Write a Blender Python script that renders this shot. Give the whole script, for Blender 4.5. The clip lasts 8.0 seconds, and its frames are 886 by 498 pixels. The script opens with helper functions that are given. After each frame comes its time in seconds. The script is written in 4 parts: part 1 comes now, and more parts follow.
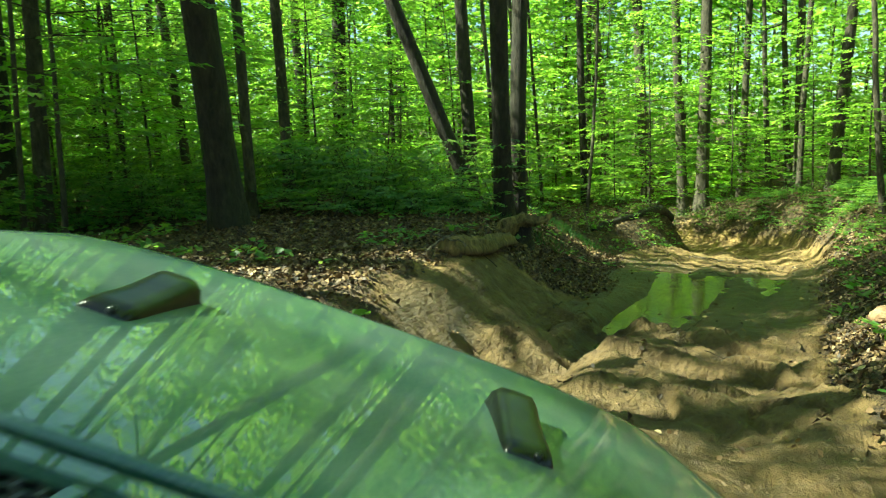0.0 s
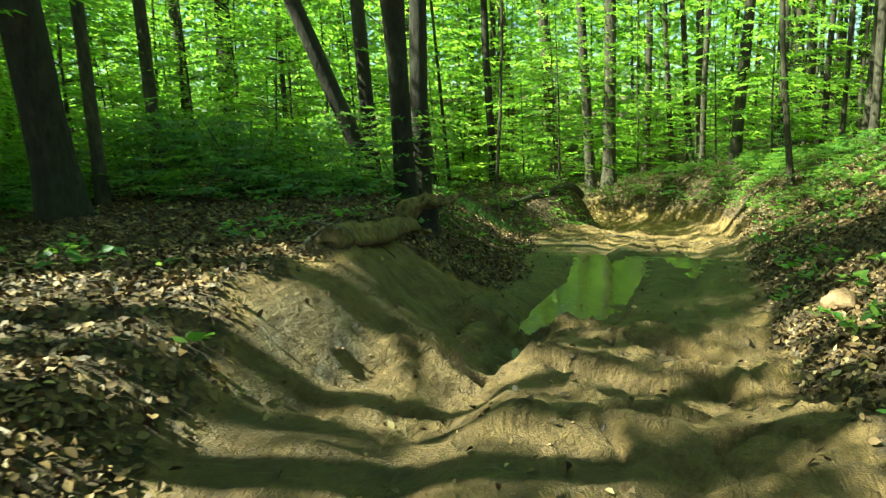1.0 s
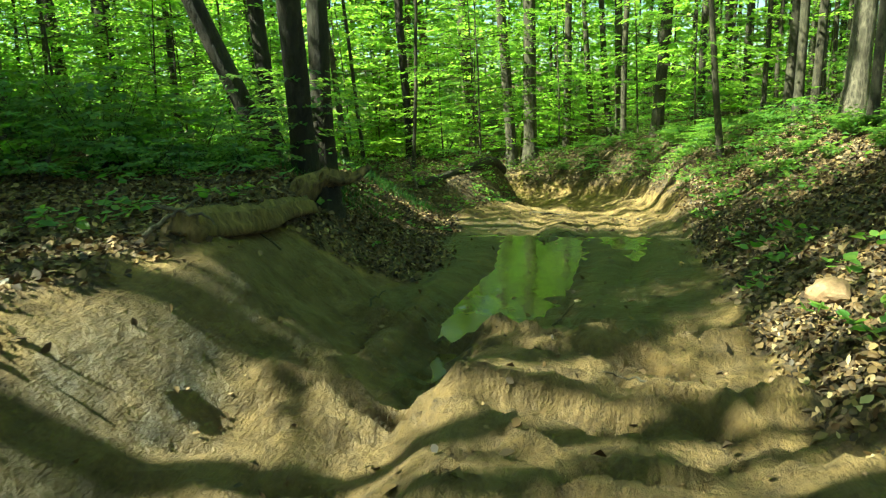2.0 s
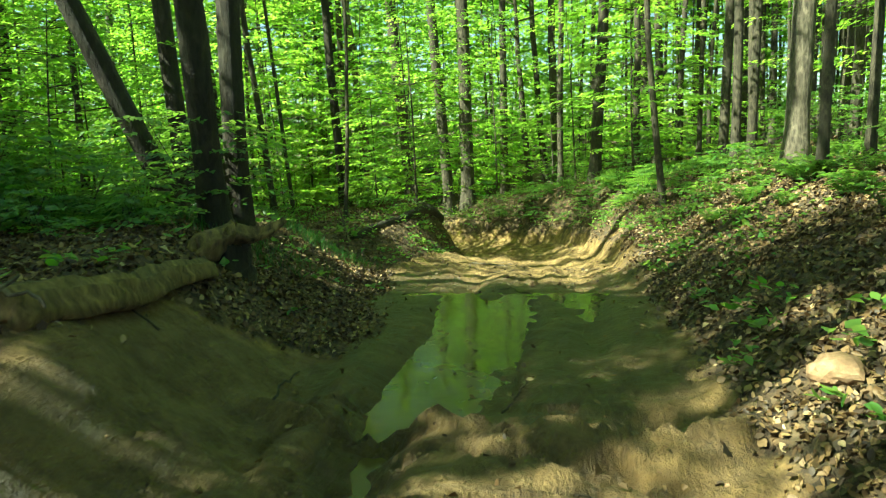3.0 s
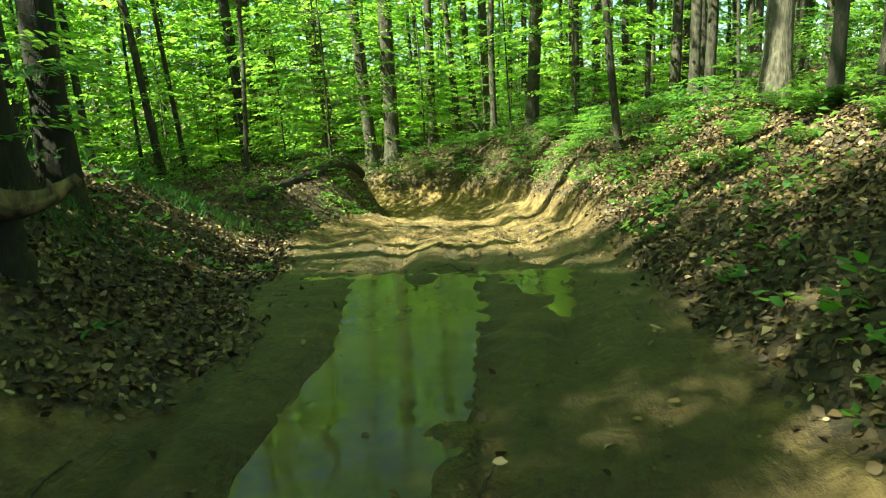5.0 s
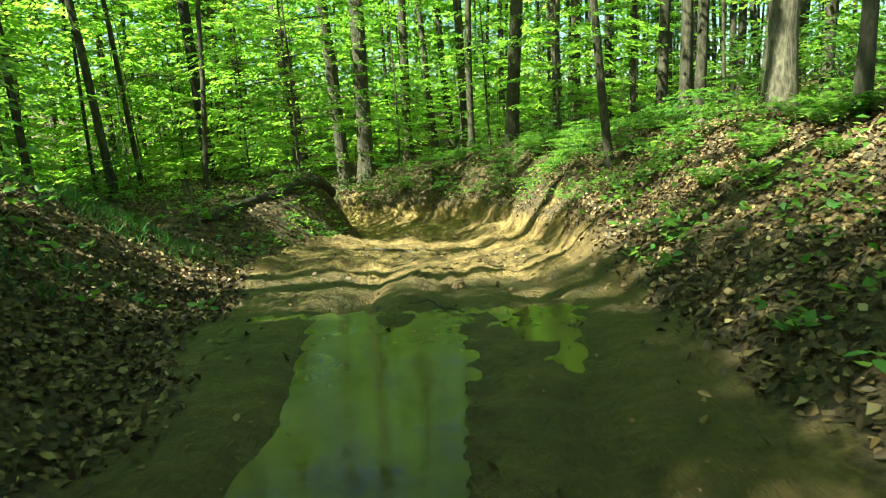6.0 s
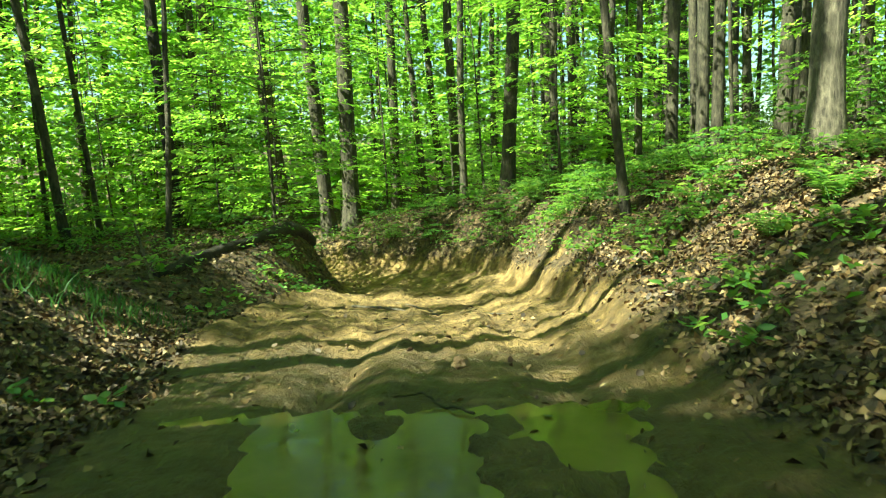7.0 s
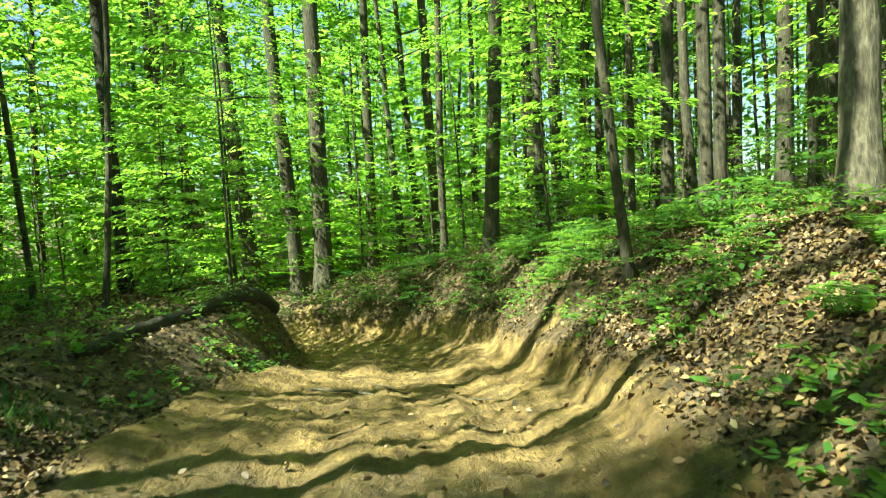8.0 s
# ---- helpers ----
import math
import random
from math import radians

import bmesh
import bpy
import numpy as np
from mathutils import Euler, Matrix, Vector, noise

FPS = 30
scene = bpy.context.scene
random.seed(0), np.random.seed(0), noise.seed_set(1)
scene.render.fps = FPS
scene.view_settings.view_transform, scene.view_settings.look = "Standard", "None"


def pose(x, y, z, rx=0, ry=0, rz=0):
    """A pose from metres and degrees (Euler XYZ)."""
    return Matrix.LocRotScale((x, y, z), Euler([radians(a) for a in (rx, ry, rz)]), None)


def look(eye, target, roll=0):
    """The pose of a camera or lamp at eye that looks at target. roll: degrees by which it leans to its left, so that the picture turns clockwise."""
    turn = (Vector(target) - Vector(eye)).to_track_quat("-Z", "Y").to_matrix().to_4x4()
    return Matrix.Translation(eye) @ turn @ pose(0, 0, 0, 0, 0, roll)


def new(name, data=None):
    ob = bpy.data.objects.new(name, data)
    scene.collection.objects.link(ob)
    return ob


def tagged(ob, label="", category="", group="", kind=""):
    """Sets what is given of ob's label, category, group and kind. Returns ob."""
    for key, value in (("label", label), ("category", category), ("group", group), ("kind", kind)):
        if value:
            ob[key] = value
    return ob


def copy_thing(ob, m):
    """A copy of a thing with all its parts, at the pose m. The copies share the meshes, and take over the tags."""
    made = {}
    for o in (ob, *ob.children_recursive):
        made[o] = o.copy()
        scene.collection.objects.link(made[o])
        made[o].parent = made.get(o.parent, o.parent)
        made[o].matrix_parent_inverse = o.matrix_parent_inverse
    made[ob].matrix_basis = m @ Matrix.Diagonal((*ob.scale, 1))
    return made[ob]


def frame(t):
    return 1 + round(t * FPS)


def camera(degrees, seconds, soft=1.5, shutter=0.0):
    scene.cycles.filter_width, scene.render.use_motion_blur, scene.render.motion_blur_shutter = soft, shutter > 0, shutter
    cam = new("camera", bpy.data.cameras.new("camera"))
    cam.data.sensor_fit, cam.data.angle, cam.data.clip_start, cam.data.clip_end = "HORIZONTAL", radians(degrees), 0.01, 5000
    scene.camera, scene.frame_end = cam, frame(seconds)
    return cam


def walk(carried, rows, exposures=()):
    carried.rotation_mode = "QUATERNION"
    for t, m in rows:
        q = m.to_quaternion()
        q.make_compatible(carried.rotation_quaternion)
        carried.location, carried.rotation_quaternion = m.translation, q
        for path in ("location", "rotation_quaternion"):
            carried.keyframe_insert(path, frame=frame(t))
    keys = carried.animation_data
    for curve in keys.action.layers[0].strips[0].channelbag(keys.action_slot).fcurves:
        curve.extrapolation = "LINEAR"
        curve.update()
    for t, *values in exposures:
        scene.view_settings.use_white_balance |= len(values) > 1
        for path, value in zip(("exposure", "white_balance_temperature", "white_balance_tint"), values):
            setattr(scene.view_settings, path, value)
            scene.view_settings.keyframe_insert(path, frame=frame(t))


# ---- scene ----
cam = camera(65.9, 8.0, soft=1.15, shutter=0.25)
METRES, EYE, TILT, LEAN, TURN = 11.5, 2.06, -8.5, 1.3, 0.0
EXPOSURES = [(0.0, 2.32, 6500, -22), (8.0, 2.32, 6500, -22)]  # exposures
ROWS = [
    (0.0, 0.0, 0.0, 0.0, 0.0, 0.0, -0.0),
    (0.5, 0.0092, 0.0634, 0.0037, -3.7, 0.1, 0.8),
    (1.0, 0.0232, 0.1324, 0.0065, -7.5, -1.7, 1.68),
    (1.5, 0.0411, 0.207, 0.0058, -11.14, -4.2, 2.3),
    (3.0, 0.0931, 0.3608, 0.0189, -19.27, -0.18, 3.55),
    (3.5, 0.1155, 0.4141, 0.02, -21.58, 1.65, 4.26),
    (4.0, 0.1438, 0.4753, 0.02, -22.94, -1.12, 4.58),
    (4.5, 0.1676, 0.5302, 0.0212, -24.02, -4.26, 4.75),
    (6.0, 0.2292, 0.6708, 0.0282, -27.3, -3.0, 5.23),
    (6.5, 0.2605, 0.7329, 0.0274, -26.79, 0.31, 4.97),
    (7.0, 0.2918, 0.8049, 0.0339, -28.27, 1.0, 5.07),
    (7.5, 0.3217, 0.8638, 0.0465, -29.39, 3.05, 5.42),
    (8.0, 0.3639, 0.9205, 0.054, -29.8, 5.56, 5.55),
]
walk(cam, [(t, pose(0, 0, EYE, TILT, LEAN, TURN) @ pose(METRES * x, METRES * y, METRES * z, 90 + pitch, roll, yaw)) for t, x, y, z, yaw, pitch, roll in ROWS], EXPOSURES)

# ---- world and light ----
SUN_TO = Vector((-0.86, -0.03, 0.95)).normalized()
world = bpy.data.worlds.new("sky")
scene.world = world
world.use_nodes = True
sky_tex = world.node_tree.nodes.new("ShaderNodeTexSky")
sky_tex.sky_type = "NISHITA"
sky_tex.sun_disc = False
sky_tex.sun_elevation = math.asin(SUN_TO.z)
sky_tex.sun_rotation = math.atan2(SUN_TO.x, SUN_TO.y)
back = world.node_tree.nodes["Background"]
back.inputs["Strength"].default_value = 0.05
world.node_tree.links.new(sky_tex.outputs["Color"], back.inputs["Color"])
sun = new("sun", bpy.data.lights.new("sun", "SUN"))
sun.data.energy, sun.data.angle, sun.data.color = 5.0, radians(0.53), (1.0, 0.94, 0.82)
sun.matrix_world = look(SUN_TO * 60, (0, 0, 0))

# ---- materials ----


def material(name):
    m = bpy.data.materials.new(name)
    m.use_nodes = True
    nt = m.node_tree
    nt.nodes.clear()
    out = nt.nodes.new("ShaderNodeOutputMaterial")
    return m, nt, out


def node(nt, kind, **values):
    n = nt.nodes.new(kind)
    for key, value in values.items():
        if isinstance(value, bpy.types.NodeSocket):
            nt.links.new(value, n.inputs[key.replace("_", " ")])
        else:
            n.inputs[key.replace("_", " ")].default_value = value
    return n


def ramp(nt, fac, stops):
    n = nt.nodes.new("ShaderNodeValToRGB")
    while len(n.color_ramp.elements) < len(stops):
        n.color_ramp.elements.new(0.5)
    for el, (p, c) in zip(n.color_ramp.elements, stops):
        el.position, el.color = p, (*c, 1)
    nt.links.new(fac, n.inputs["Fac"])
    return n.outputs["Color"]


def mixed(nt, fac, a, b, mode="MIX"):
    n = nt.nodes.new("ShaderNodeMix")
    n.data_type, n.blend_type = "RGBA", mode
    for socket, value in ((n.inputs[0], fac), (n.inputs[6], a), (n.inputs[7], b)):
        if isinstance(value, bpy.types.NodeSocket):
            nt.links.new(value, socket)
        elif isinstance(value, tuple):
            socket.default_value = (*value, 1)
        else:
            socket.default_value = value
    return n.outputs[2]


def sums(nt, op, a, b=None, c=None):
    n = nt.nodes.new("ShaderNodeMath")
    n.operation = op
    for i, v in enumerate((a, b, c)):
        if v is None:
            continue
        if isinstance(v, bpy.types.NodeSocket):
            nt.links.new(v, n.inputs[i])
        else:
            n.inputs[i].default_value = v
    return n.outputs[0]


def stretched(nt, scale):
    pos = nt.nodes.new("ShaderNodeTexCoord").outputs["Object"]
    m = nt.nodes.new("ShaderNodeMapping")
    m.inputs["Scale"].default_value = scale
    nt.links.new(pos, m.inputs["Vector"])
    return m.outputs[0]


def mixed_vector(nt, a, b, share):
    n = nt.nodes.new("ShaderNodeMix")
    n.data_type = "VECTOR"
    n.inputs[0].default_value = share
    nt.links.new(a, n.inputs[4])
    nt.links.new(b, n.inputs[5])
    return n.outputs[1]


def leaf_material(name, top, bright, through_share=0.45, gloss=0.35):
    """A thin leaf: waxy reflection above, green light passing through."""
    m, nt, out = material(name)
    rnd = nt.nodes.new("ShaderNodeNewGeometry").outputs["Random Per Island"]
    own = nt.nodes.new("ShaderNodeObjectInfo").outputs["Random"]
    tone = sums(nt, "ADD", sums(nt, "MULTIPLY", rnd, 0.7), sums(nt, "MULTIPLY", own, 0.3))
    dark = tuple(0.62 * c for c in top)
    yellow = (top[0] * 2.2, top[1] * 1.4, top[2] * 1.1)
    col = ramp(nt, tone, [(0.0, dark), (0.55, top), (1.0, yellow)])
    lit = ramp(nt, tone, [(0.0, tuple(0.45 * c for c in bright)), (0.55, bright), (1.0, (bright[0] * 1.7, bright[1] * 1.15, bright[2] * 2.0))])
    p = node(nt, "ShaderNodeBsdfPrincipled", Base_Color=col, Roughness=gloss + 0.08)
    p.inputs["Specular IOR Level"].default_value = 0.5
    tr = node(nt, "ShaderNodeBsdfTranslucent", Color=lit)
    mix = nt.nodes.new("ShaderNodeMixShader")
    mix.inputs[0].default_value = through_share
    nt.links.new(p.outputs[0], mix.inputs[1])
    nt.links.new(tr.outputs[0], mix.inputs[2])
    nt.links.new(mix.outputs[0], out.inputs[0])
    return m


def bark_material(name, dark, light, moss=0.25, scale=1.0):
    m, nt, out = material(name)
    v = stretched(nt, (9 * scale, 9 * scale, 2.0 * scale))
    fib = node(nt, "ShaderNodeTexNoise", Vector=v, Scale=3.2, Detail=9.0, Roughness=0.7, Distortion=0.8)
    plates = node(nt, "ShaderNodeTexVoronoi", Vector=mixed_vector(nt, stretched(nt, (24 * scale, 24 * scale, 7.0 * scale)), fib.outputs["Color"], 0.25), Scale=1.0)
    big = node(nt, "ShaderNodeTexNoise", Vector=stretched(nt, (1, 1, 0.5)), Scale=1.7, Detail=4.0)
    own = nt.nodes.new("ShaderNodeObjectInfo").outputs["Random"]
    ridge = sums(nt, "ADD", sums(nt, "MULTIPLY", fib.outputs[0], 0.75), sums(nt, "MULTIPLY", plates.outputs["Distance"], 0.3))
    col = ramp(nt, ridge, [(0.36, dark), (0.72, light)])
    col = mixed(nt, sums(nt, "MULTIPLY", ramp(nt, big.outputs[0], [(0.45, (0, 0, 0)), (0.7, (1, 1, 1))]), moss), col, (0.05, 0.06, 0.022))
    col = mixed(nt, sums(nt, "MULTIPLY", own, 0.35), col, tuple(0.5 * c for c in light))
    patch = node(nt, "ShaderNodeTexNoise", Vector=stretched(nt, (4, 4, 2.2)), Scale=1.6, Detail=6.0, Roughness=0.65)
    col = mixed(nt, sums(nt, "MULTIPLY", ramp(nt, patch.outputs[0], [(0.53, (0, 0, 0)), (0.66, (1, 1, 1))]), 0.55), col, tuple(1.7 * c for c in light))
    bump = node(nt, "ShaderNodeBump", Strength=1.0, Distance=0.045, Height=ridge)
    p = node(nt, "ShaderNodeBsdfPrincipled", Base_Color=col, Roughness=0.9, Normal=bump.outputs[0])
    nt.links.new(p.outputs[0], out.inputs[0])
    return m


def ground_material():
    """Sandy trail mud, wet where it lies low by the water and darkened as shade near the start, and brown forest soil
    under the litter.
    """
    m, nt, out = material("ground_soil")
    pos = nt.nodes.new("ShaderNodeTexCoord").outputs["Object"]
    soil = nt.nodes.new("ShaderNodeAttribute")
    soil.attribute_name = "soil"
    wet = nt.nodes.new("ShaderNodeAttribute")
    wet.attribute_name = "wet"
    fine = node(nt, "ShaderNodeTexNoise", Vector=pos, Scale=26.0, Detail=8.0, Roughness=0.7)
    mid = node(nt, "ShaderNodeTexNoise", Vector=pos, Scale=3.2, Detail=6.0, Roughness=0.6)
    grit = node(nt, "ShaderNodeTexVoronoi", Vector=pos, Scale=60.0)
    sand = ramp(nt, mid.outputs[0], [(0.32, (0.05, 0.029, 0.008)), (0.47, (0.19, 0.118, 0.038)), (0.66, (0.50, 0.32, 0.12))])
    sand = mixed(nt, 0.35, sand, ramp(nt, fine.outputs[0], [(0.3, (0.045, 0.026, 0.009)), (0.7, (0.42, 0.26, 0.09))]))
    flake = node(nt, "ShaderNodeTexVoronoi", Vector=mixed_vector(nt, pos, mid.outputs["Color"], 0.12), Scale=15.0)
    loam = ramp(nt, sums(nt, "ADD", sums(nt, "MULTIPLY", flake.outputs["Color"], 0.7), sums(nt, "MULTIPLY", fine.outputs[0], 0.35)), [(0.2, (0.022, 0.014, 0.007)), (0.5, (0.075, 0.046, 0.021)), (0.75, (0.15, 0.095, 0.045)), (1.0, (0.28, 0.20, 0.11))])
    green = ramp(nt, mid.outputs[0], [(0.5, (0, 0, 0)), (0.66, (1, 1, 1))])
    loam = mixed(nt, sums(nt, "MULTIPLY", green, 0.35), loam, (0.04, 0.06, 0.016))
    edge = sums(nt, "ADD", soil.outputs["Fac"], sums(nt, "MULTIPLY", sums(nt, "SUBTRACT", mid.outputs[0], 0.5), 1.2))
    share = ramp(nt, edge, [(0.35, (0, 0, 0)), (0.65, (1, 1, 1))])
    col = mixed(nt, share, loam, sand)
    wet_and_shade = ramp(nt, sums(nt, "ADD", wet.outputs["Fac"], sums(nt, "MULTIPLY", sums(nt, "SUBTRACT", mid.outputs[0], 0.5), 0.7)), [(0.3, (0, 0, 0)), (0.75, (1, 1, 1))])
    # brown of wet mud, near the trail's start also painted-in shade
    col = mixed(nt, sums(nt, "MULTIPLY", wet_and_shade, 0.75), col, (0.045, 0.026, 0.007))
    rough = sums(nt, "SUBTRACT", 0.92, sums(nt, "MULTIPLY", wet_and_shade, 0.45))
    off, run = nt.nodes.new("ShaderNodeAttribute"), nt.nodes.new("ShaderNodeAttribute")
    off.attribute_name, run.attribute_name = "off", "run"
    lane = nt.nodes.new("ShaderNodeCombineXYZ")
    nt.links.new(sums(nt, "MULTIPLY", off.outputs["Fac"], 9.0), lane.inputs[0])
    nt.links.new(sums(nt, "MULTIPLY", run.outputs["Fac"], 0.9), lane.inputs[1])
    drag = node(nt, "ShaderNodeTexNoise", Vector=lane.outputs[0], Scale=1.0, Detail=5.0, Roughness=0.6)
    wheel = sums(nt, "MULTIPLY", sums(nt, "SUBTRACT", 0.22, sums(nt, "ABSOLUTE", sums(nt, "SUBTRACT", sums(nt, "ABSOLUTE", off.outputs["Fac"]), 0.8))), 6.0)
    wheel = node(nt, "ShaderNodeClamp", Value=wheel).outputs[0]
    lug = sums(nt, "SINE", sums(nt, "ADD", sums(nt, "MULTIPLY", run.outputs["Fac"], 62.0), sums(nt, "MULTIPLY", off.outputs["Fac"], 25.0)))
    lug = sums(nt, "MULTIPLY", sums(nt, "MULTIPLY", lug, wheel), ramp(nt, mid.outputs[0], [(0.45, (0, 0, 0)), (0.6, (1, 1, 1))]))
    clods = node(nt, "ShaderNodeTexNoise", Vector=pos, Scale=9.0, Detail=6.0, Roughness=0.75, Distortion=0.6)
    torn = node(nt, "ShaderNodeTexNoise", Vector=pos, Scale=3.4, Detail=3.0, Roughness=0.5, Distortion=0.25)
    crest = sums(nt, "SUBTRACT", 1.0, sums(nt, "MULTIPLY", sums(nt, "ABSOLUTE", sums(nt, "SUBTRACT", torn.outputs[0], 0.5)), 5.0))
    crest = sums(nt, "MAXIMUM", crest, 0.0)
    h = sums(nt, "ADD", sums(nt, "MULTIPLY", fine.outputs[0], 0.35), sums(nt, "MULTIPLY", grit.outputs[0], 0.12))
    h = sums(nt, "ADD", h, sums(nt, "MULTIPLY", clods.outputs[0], 0.9))
    h = sums(nt, "ADD", h, sums(nt, "MULTIPLY", crest, sums(nt, "MULTIPLY", share, 0.45)))
    h = sums(nt, "ADD", h, sums(nt, "MULTIPLY", share, sums(nt, "ADD", sums(nt, "MULTIPLY", drag.outputs[0], 1.1), sums(nt, "MULTIPLY", lug, 0.16))))
    h = sums(nt, "ADD", h, sums(nt, "MULTIPLY", flake.outputs["Distance"], sums(nt, "MULTIPLY", sums(nt, "SUBTRACT", 1.0, share), 0.5)))
    bump = node(nt, "ShaderNodeBump", Strength=1.0, Distance=0.09, Height=h)
    # trail soil turns darker in the hollows between the clods
    dark_hollows = ramp(nt, clods.outputs[0], [(0.38, (0.4, 0.4, 0.4)), (0.6, (0.0, 0.0, 0.0))])
    col = mixed(nt, sums(nt, "MULTIPLY", dark_hollows, share), col, (0.045, 0.029, 0.01))
    p = node(nt, "ShaderNodeBsdfPrincipled", Base_Color=col, Roughness=rough, Normal=bump.outputs[0])
    nt.links.new(p.outputs[0], out.inputs[0])
    return m


def water_material():
    """A shallow, silty puddle: mirror above, brown murk below."""
    m, nt, out = material("muddy_water")
    pos = nt.nodes.new("ShaderNodeTexCoord").outputs["Object"]
    rip = node(nt, "ShaderNodeTexNoise", Vector=pos, Scale=2.2, Detail=2.0)
    murk = node(nt, "ShaderNodeTexNoise", Vector=pos, Scale=1.1, Detail=4.0)
    bump = node(nt, "ShaderNodeBump", Strength=0.12, Distance=0.05, Height=rip.outputs[0])
    col = ramp(nt, murk.outputs[0], [(0.35, (0.06, 0.048, 0.012)), (0.65, (0.12, 0.095, 0.028))])
    scum = node(nt, "ShaderNodeTexNoise", Vector=pos, Scale=4.5, Detail=7.0, Roughness=0.7, Distortion=0.8)
    film = ramp(nt, scum.outputs[0], [(0.42, (0.04, 0.04, 0.04)), (0.62, (0.2, 0.2, 0.2))])
    col = mixed(nt, film, col, (0.16, 0.115, 0.035))
    p = node(nt, "ShaderNodeBsdfPrincipled", Base_Color=col, Roughness=film, IOR=1.33, Normal=bump.outputs[0])
    nt.links.new(p.outputs[0], out.inputs[0])
    return m


def litter_material():
    m, nt, out = material("dead_leaves")
    rnd = nt.nodes.new("ShaderNodeNewGeometry").outputs["Random Per Island"]
    col = ramp(nt, rnd, [(0.0, (0.022, 0.012, 0.005)), (0.4, (0.075, 0.042, 0.015)), (0.75, (0.15, 0.088, 0.032)), (0.93, (0.24, 0.155, 0.065)), (1.0, (0.40, 0.30, 0.16))])
    p = node(nt, "ShaderNodeBsdfPrincipled", Base_Color=col, Roughness=0.65)
    nt.links.new(p.outputs[0], out.inputs[0])
    return m


def stone_material():
    m, nt, out = material("sandstone")
    pos = nt.nodes.new("ShaderNodeTexCoord").outputs["Object"]
    n = node(nt, "ShaderNodeTexNoise", Vector=pos, Scale=9.0, Detail=8.0, Roughness=0.7)
    col = ramp(nt, n.outputs[0], [(0.3, (0.12, 0.07, 0.035)), (0.5, (0.25, 0.15, 0.08)), (0.7, (0.36, 0.25, 0.15))])
    bump = node(nt, "ShaderNodeBump", Strength=0.6, Distance=0.02, Height=n.outputs[0])
    p = node(nt, "ShaderNodeBsdfPrincipled", Base_Color=col, Roughness=0.85, Normal=bump.outputs[0])
    nt.links.new(p.outputs[0], out.inputs[0])
    return m


LEAF_CANOPY = leaf_material("canopy_leaf", (0.068, 0.15, 0.025), (0.37, 0.68, 0.065), 0.52)
LEAF_YOUNG = leaf_material("understory_leaf", (0.08, 0.165, 0.026), (0.42, 0.75, 0.075), 0.54)
LEAF_HERB = leaf_material("herb_leaf", (0.06, 0.145, 0.03), (0.27, 0.50, 0.055), 0.42)
GRASS = leaf_material("grass_blade", (0.035, 0.10, 0.022), (0.10, 0.25, 0.03), 0.3)
BARK = bark_material("grey_brown_bark", (0.013, 0.010, 0.006), (0.088, 0.073, 0.046))
BARK_PALE = bark_material("pale_bark", (0.03, 0.024, 0.016), (0.20, 0.165, 0.115), 0.25)
# darkest bark tone, for bank trunks, fallen log and the block under the root
BARK_DARK = bark_material("dark_bark", (0.008, 0.006, 0.004), (0.038, 0.028, 0.018), 0.3)
WOOD_ROTTEN = bark_material("rotten_wood", (0.04, 0.026, 0.01), (0.25, 0.165, 0.06), 0.4, 0.7)
SOIL = ground_material()
WATER_MAT = water_material()
LITTER = litter_material()
STONE = stone_material()

# ---- the lie of the land ----
# the trail's centre line: places along it and the height of its floor
LINE_X = [0.0, 0.0, 0.0, 0.95, 2.6, 4.16, 4.95, 5.6, 7.0, 8.9, 10.5, 10.9, 9.6, 6.5, -2.0, -30.0]
LINE_Y = [-60.0, -8.0, 0.0, 4.5, 7.6, 10.5, 12.0, 13.2, 15.9, 20.0, 24.0, 26.3, 28.6, 30.6, 33.5, 42.0]
LINE_Z = [0.8, 0.5, 0.33, 0.05, -0.26, -0.38, -0.38, -0.58, -0.95, -1.52, -2.02, -2.35, -2.55, -2.65, -2.6, -2.5]
WATER = -0.49


def ease(a, b, v):
    u = np.clip((v - a) / (b - a), 0.0, 1.0)
    return u * u * (3 - 2 * u)


def spline_line():
    """The centre line resampled every 0.4 m or so, with its run s."""
    px, py, pz = (np.array(c) for c in (LINE_X, LINE_Y, LINE_Z))
    run = np.concatenate([[0], np.cumsum(np.hypot(np.diff(px), np.diff(py)))])
    s = np.arange(0, run[-1], 0.4)
    out = []
    for c in (px, py, pz):
        v = np.interp(s, run, c)
        k = np.ones(9) / 9
        out.append(np.convolve(np.pad(v, 4, mode="edge"), k, mode="valid"))
    return out[0], out[1], out[2], s - run[2]


CX, CY, CZ, CS = spline_line()
CTX, CTY = np.gradient(CX), np.gradient(CY)
CTN = np.hypot(CTX, CTY)
CTX, CTY = CTX / CTN, CTY / CTN


def trail_place(x, y):
    """Signed distance from the centre line (right is plus), run along it and floor height there."""
    x, y = np.ravel(x), np.ravel(y)
    d, s, z = np.empty(len(x)), np.empty(len(x)), np.empty(len(x))
    for a in range(0, len(x), 4000):
        b = slice(a, a + 4000)
        dx, dy = x[b, None] - CX, y[b, None] - CY
        i = np.argmin(dx * dx + dy * dy, axis=1)
        j = np.arange(len(i))
        ex, ey = dx[j, i], dy[j, i]
        side = ex * CTY[i] - ey * CTX[i]
        d[b] = np.sign(side) * np.hypot(ex, ey)
        s[b] = CS[i] + ex * CTX[i] + ey * CTY[i]
        z[b] = CZ[i]
    return d, s, z


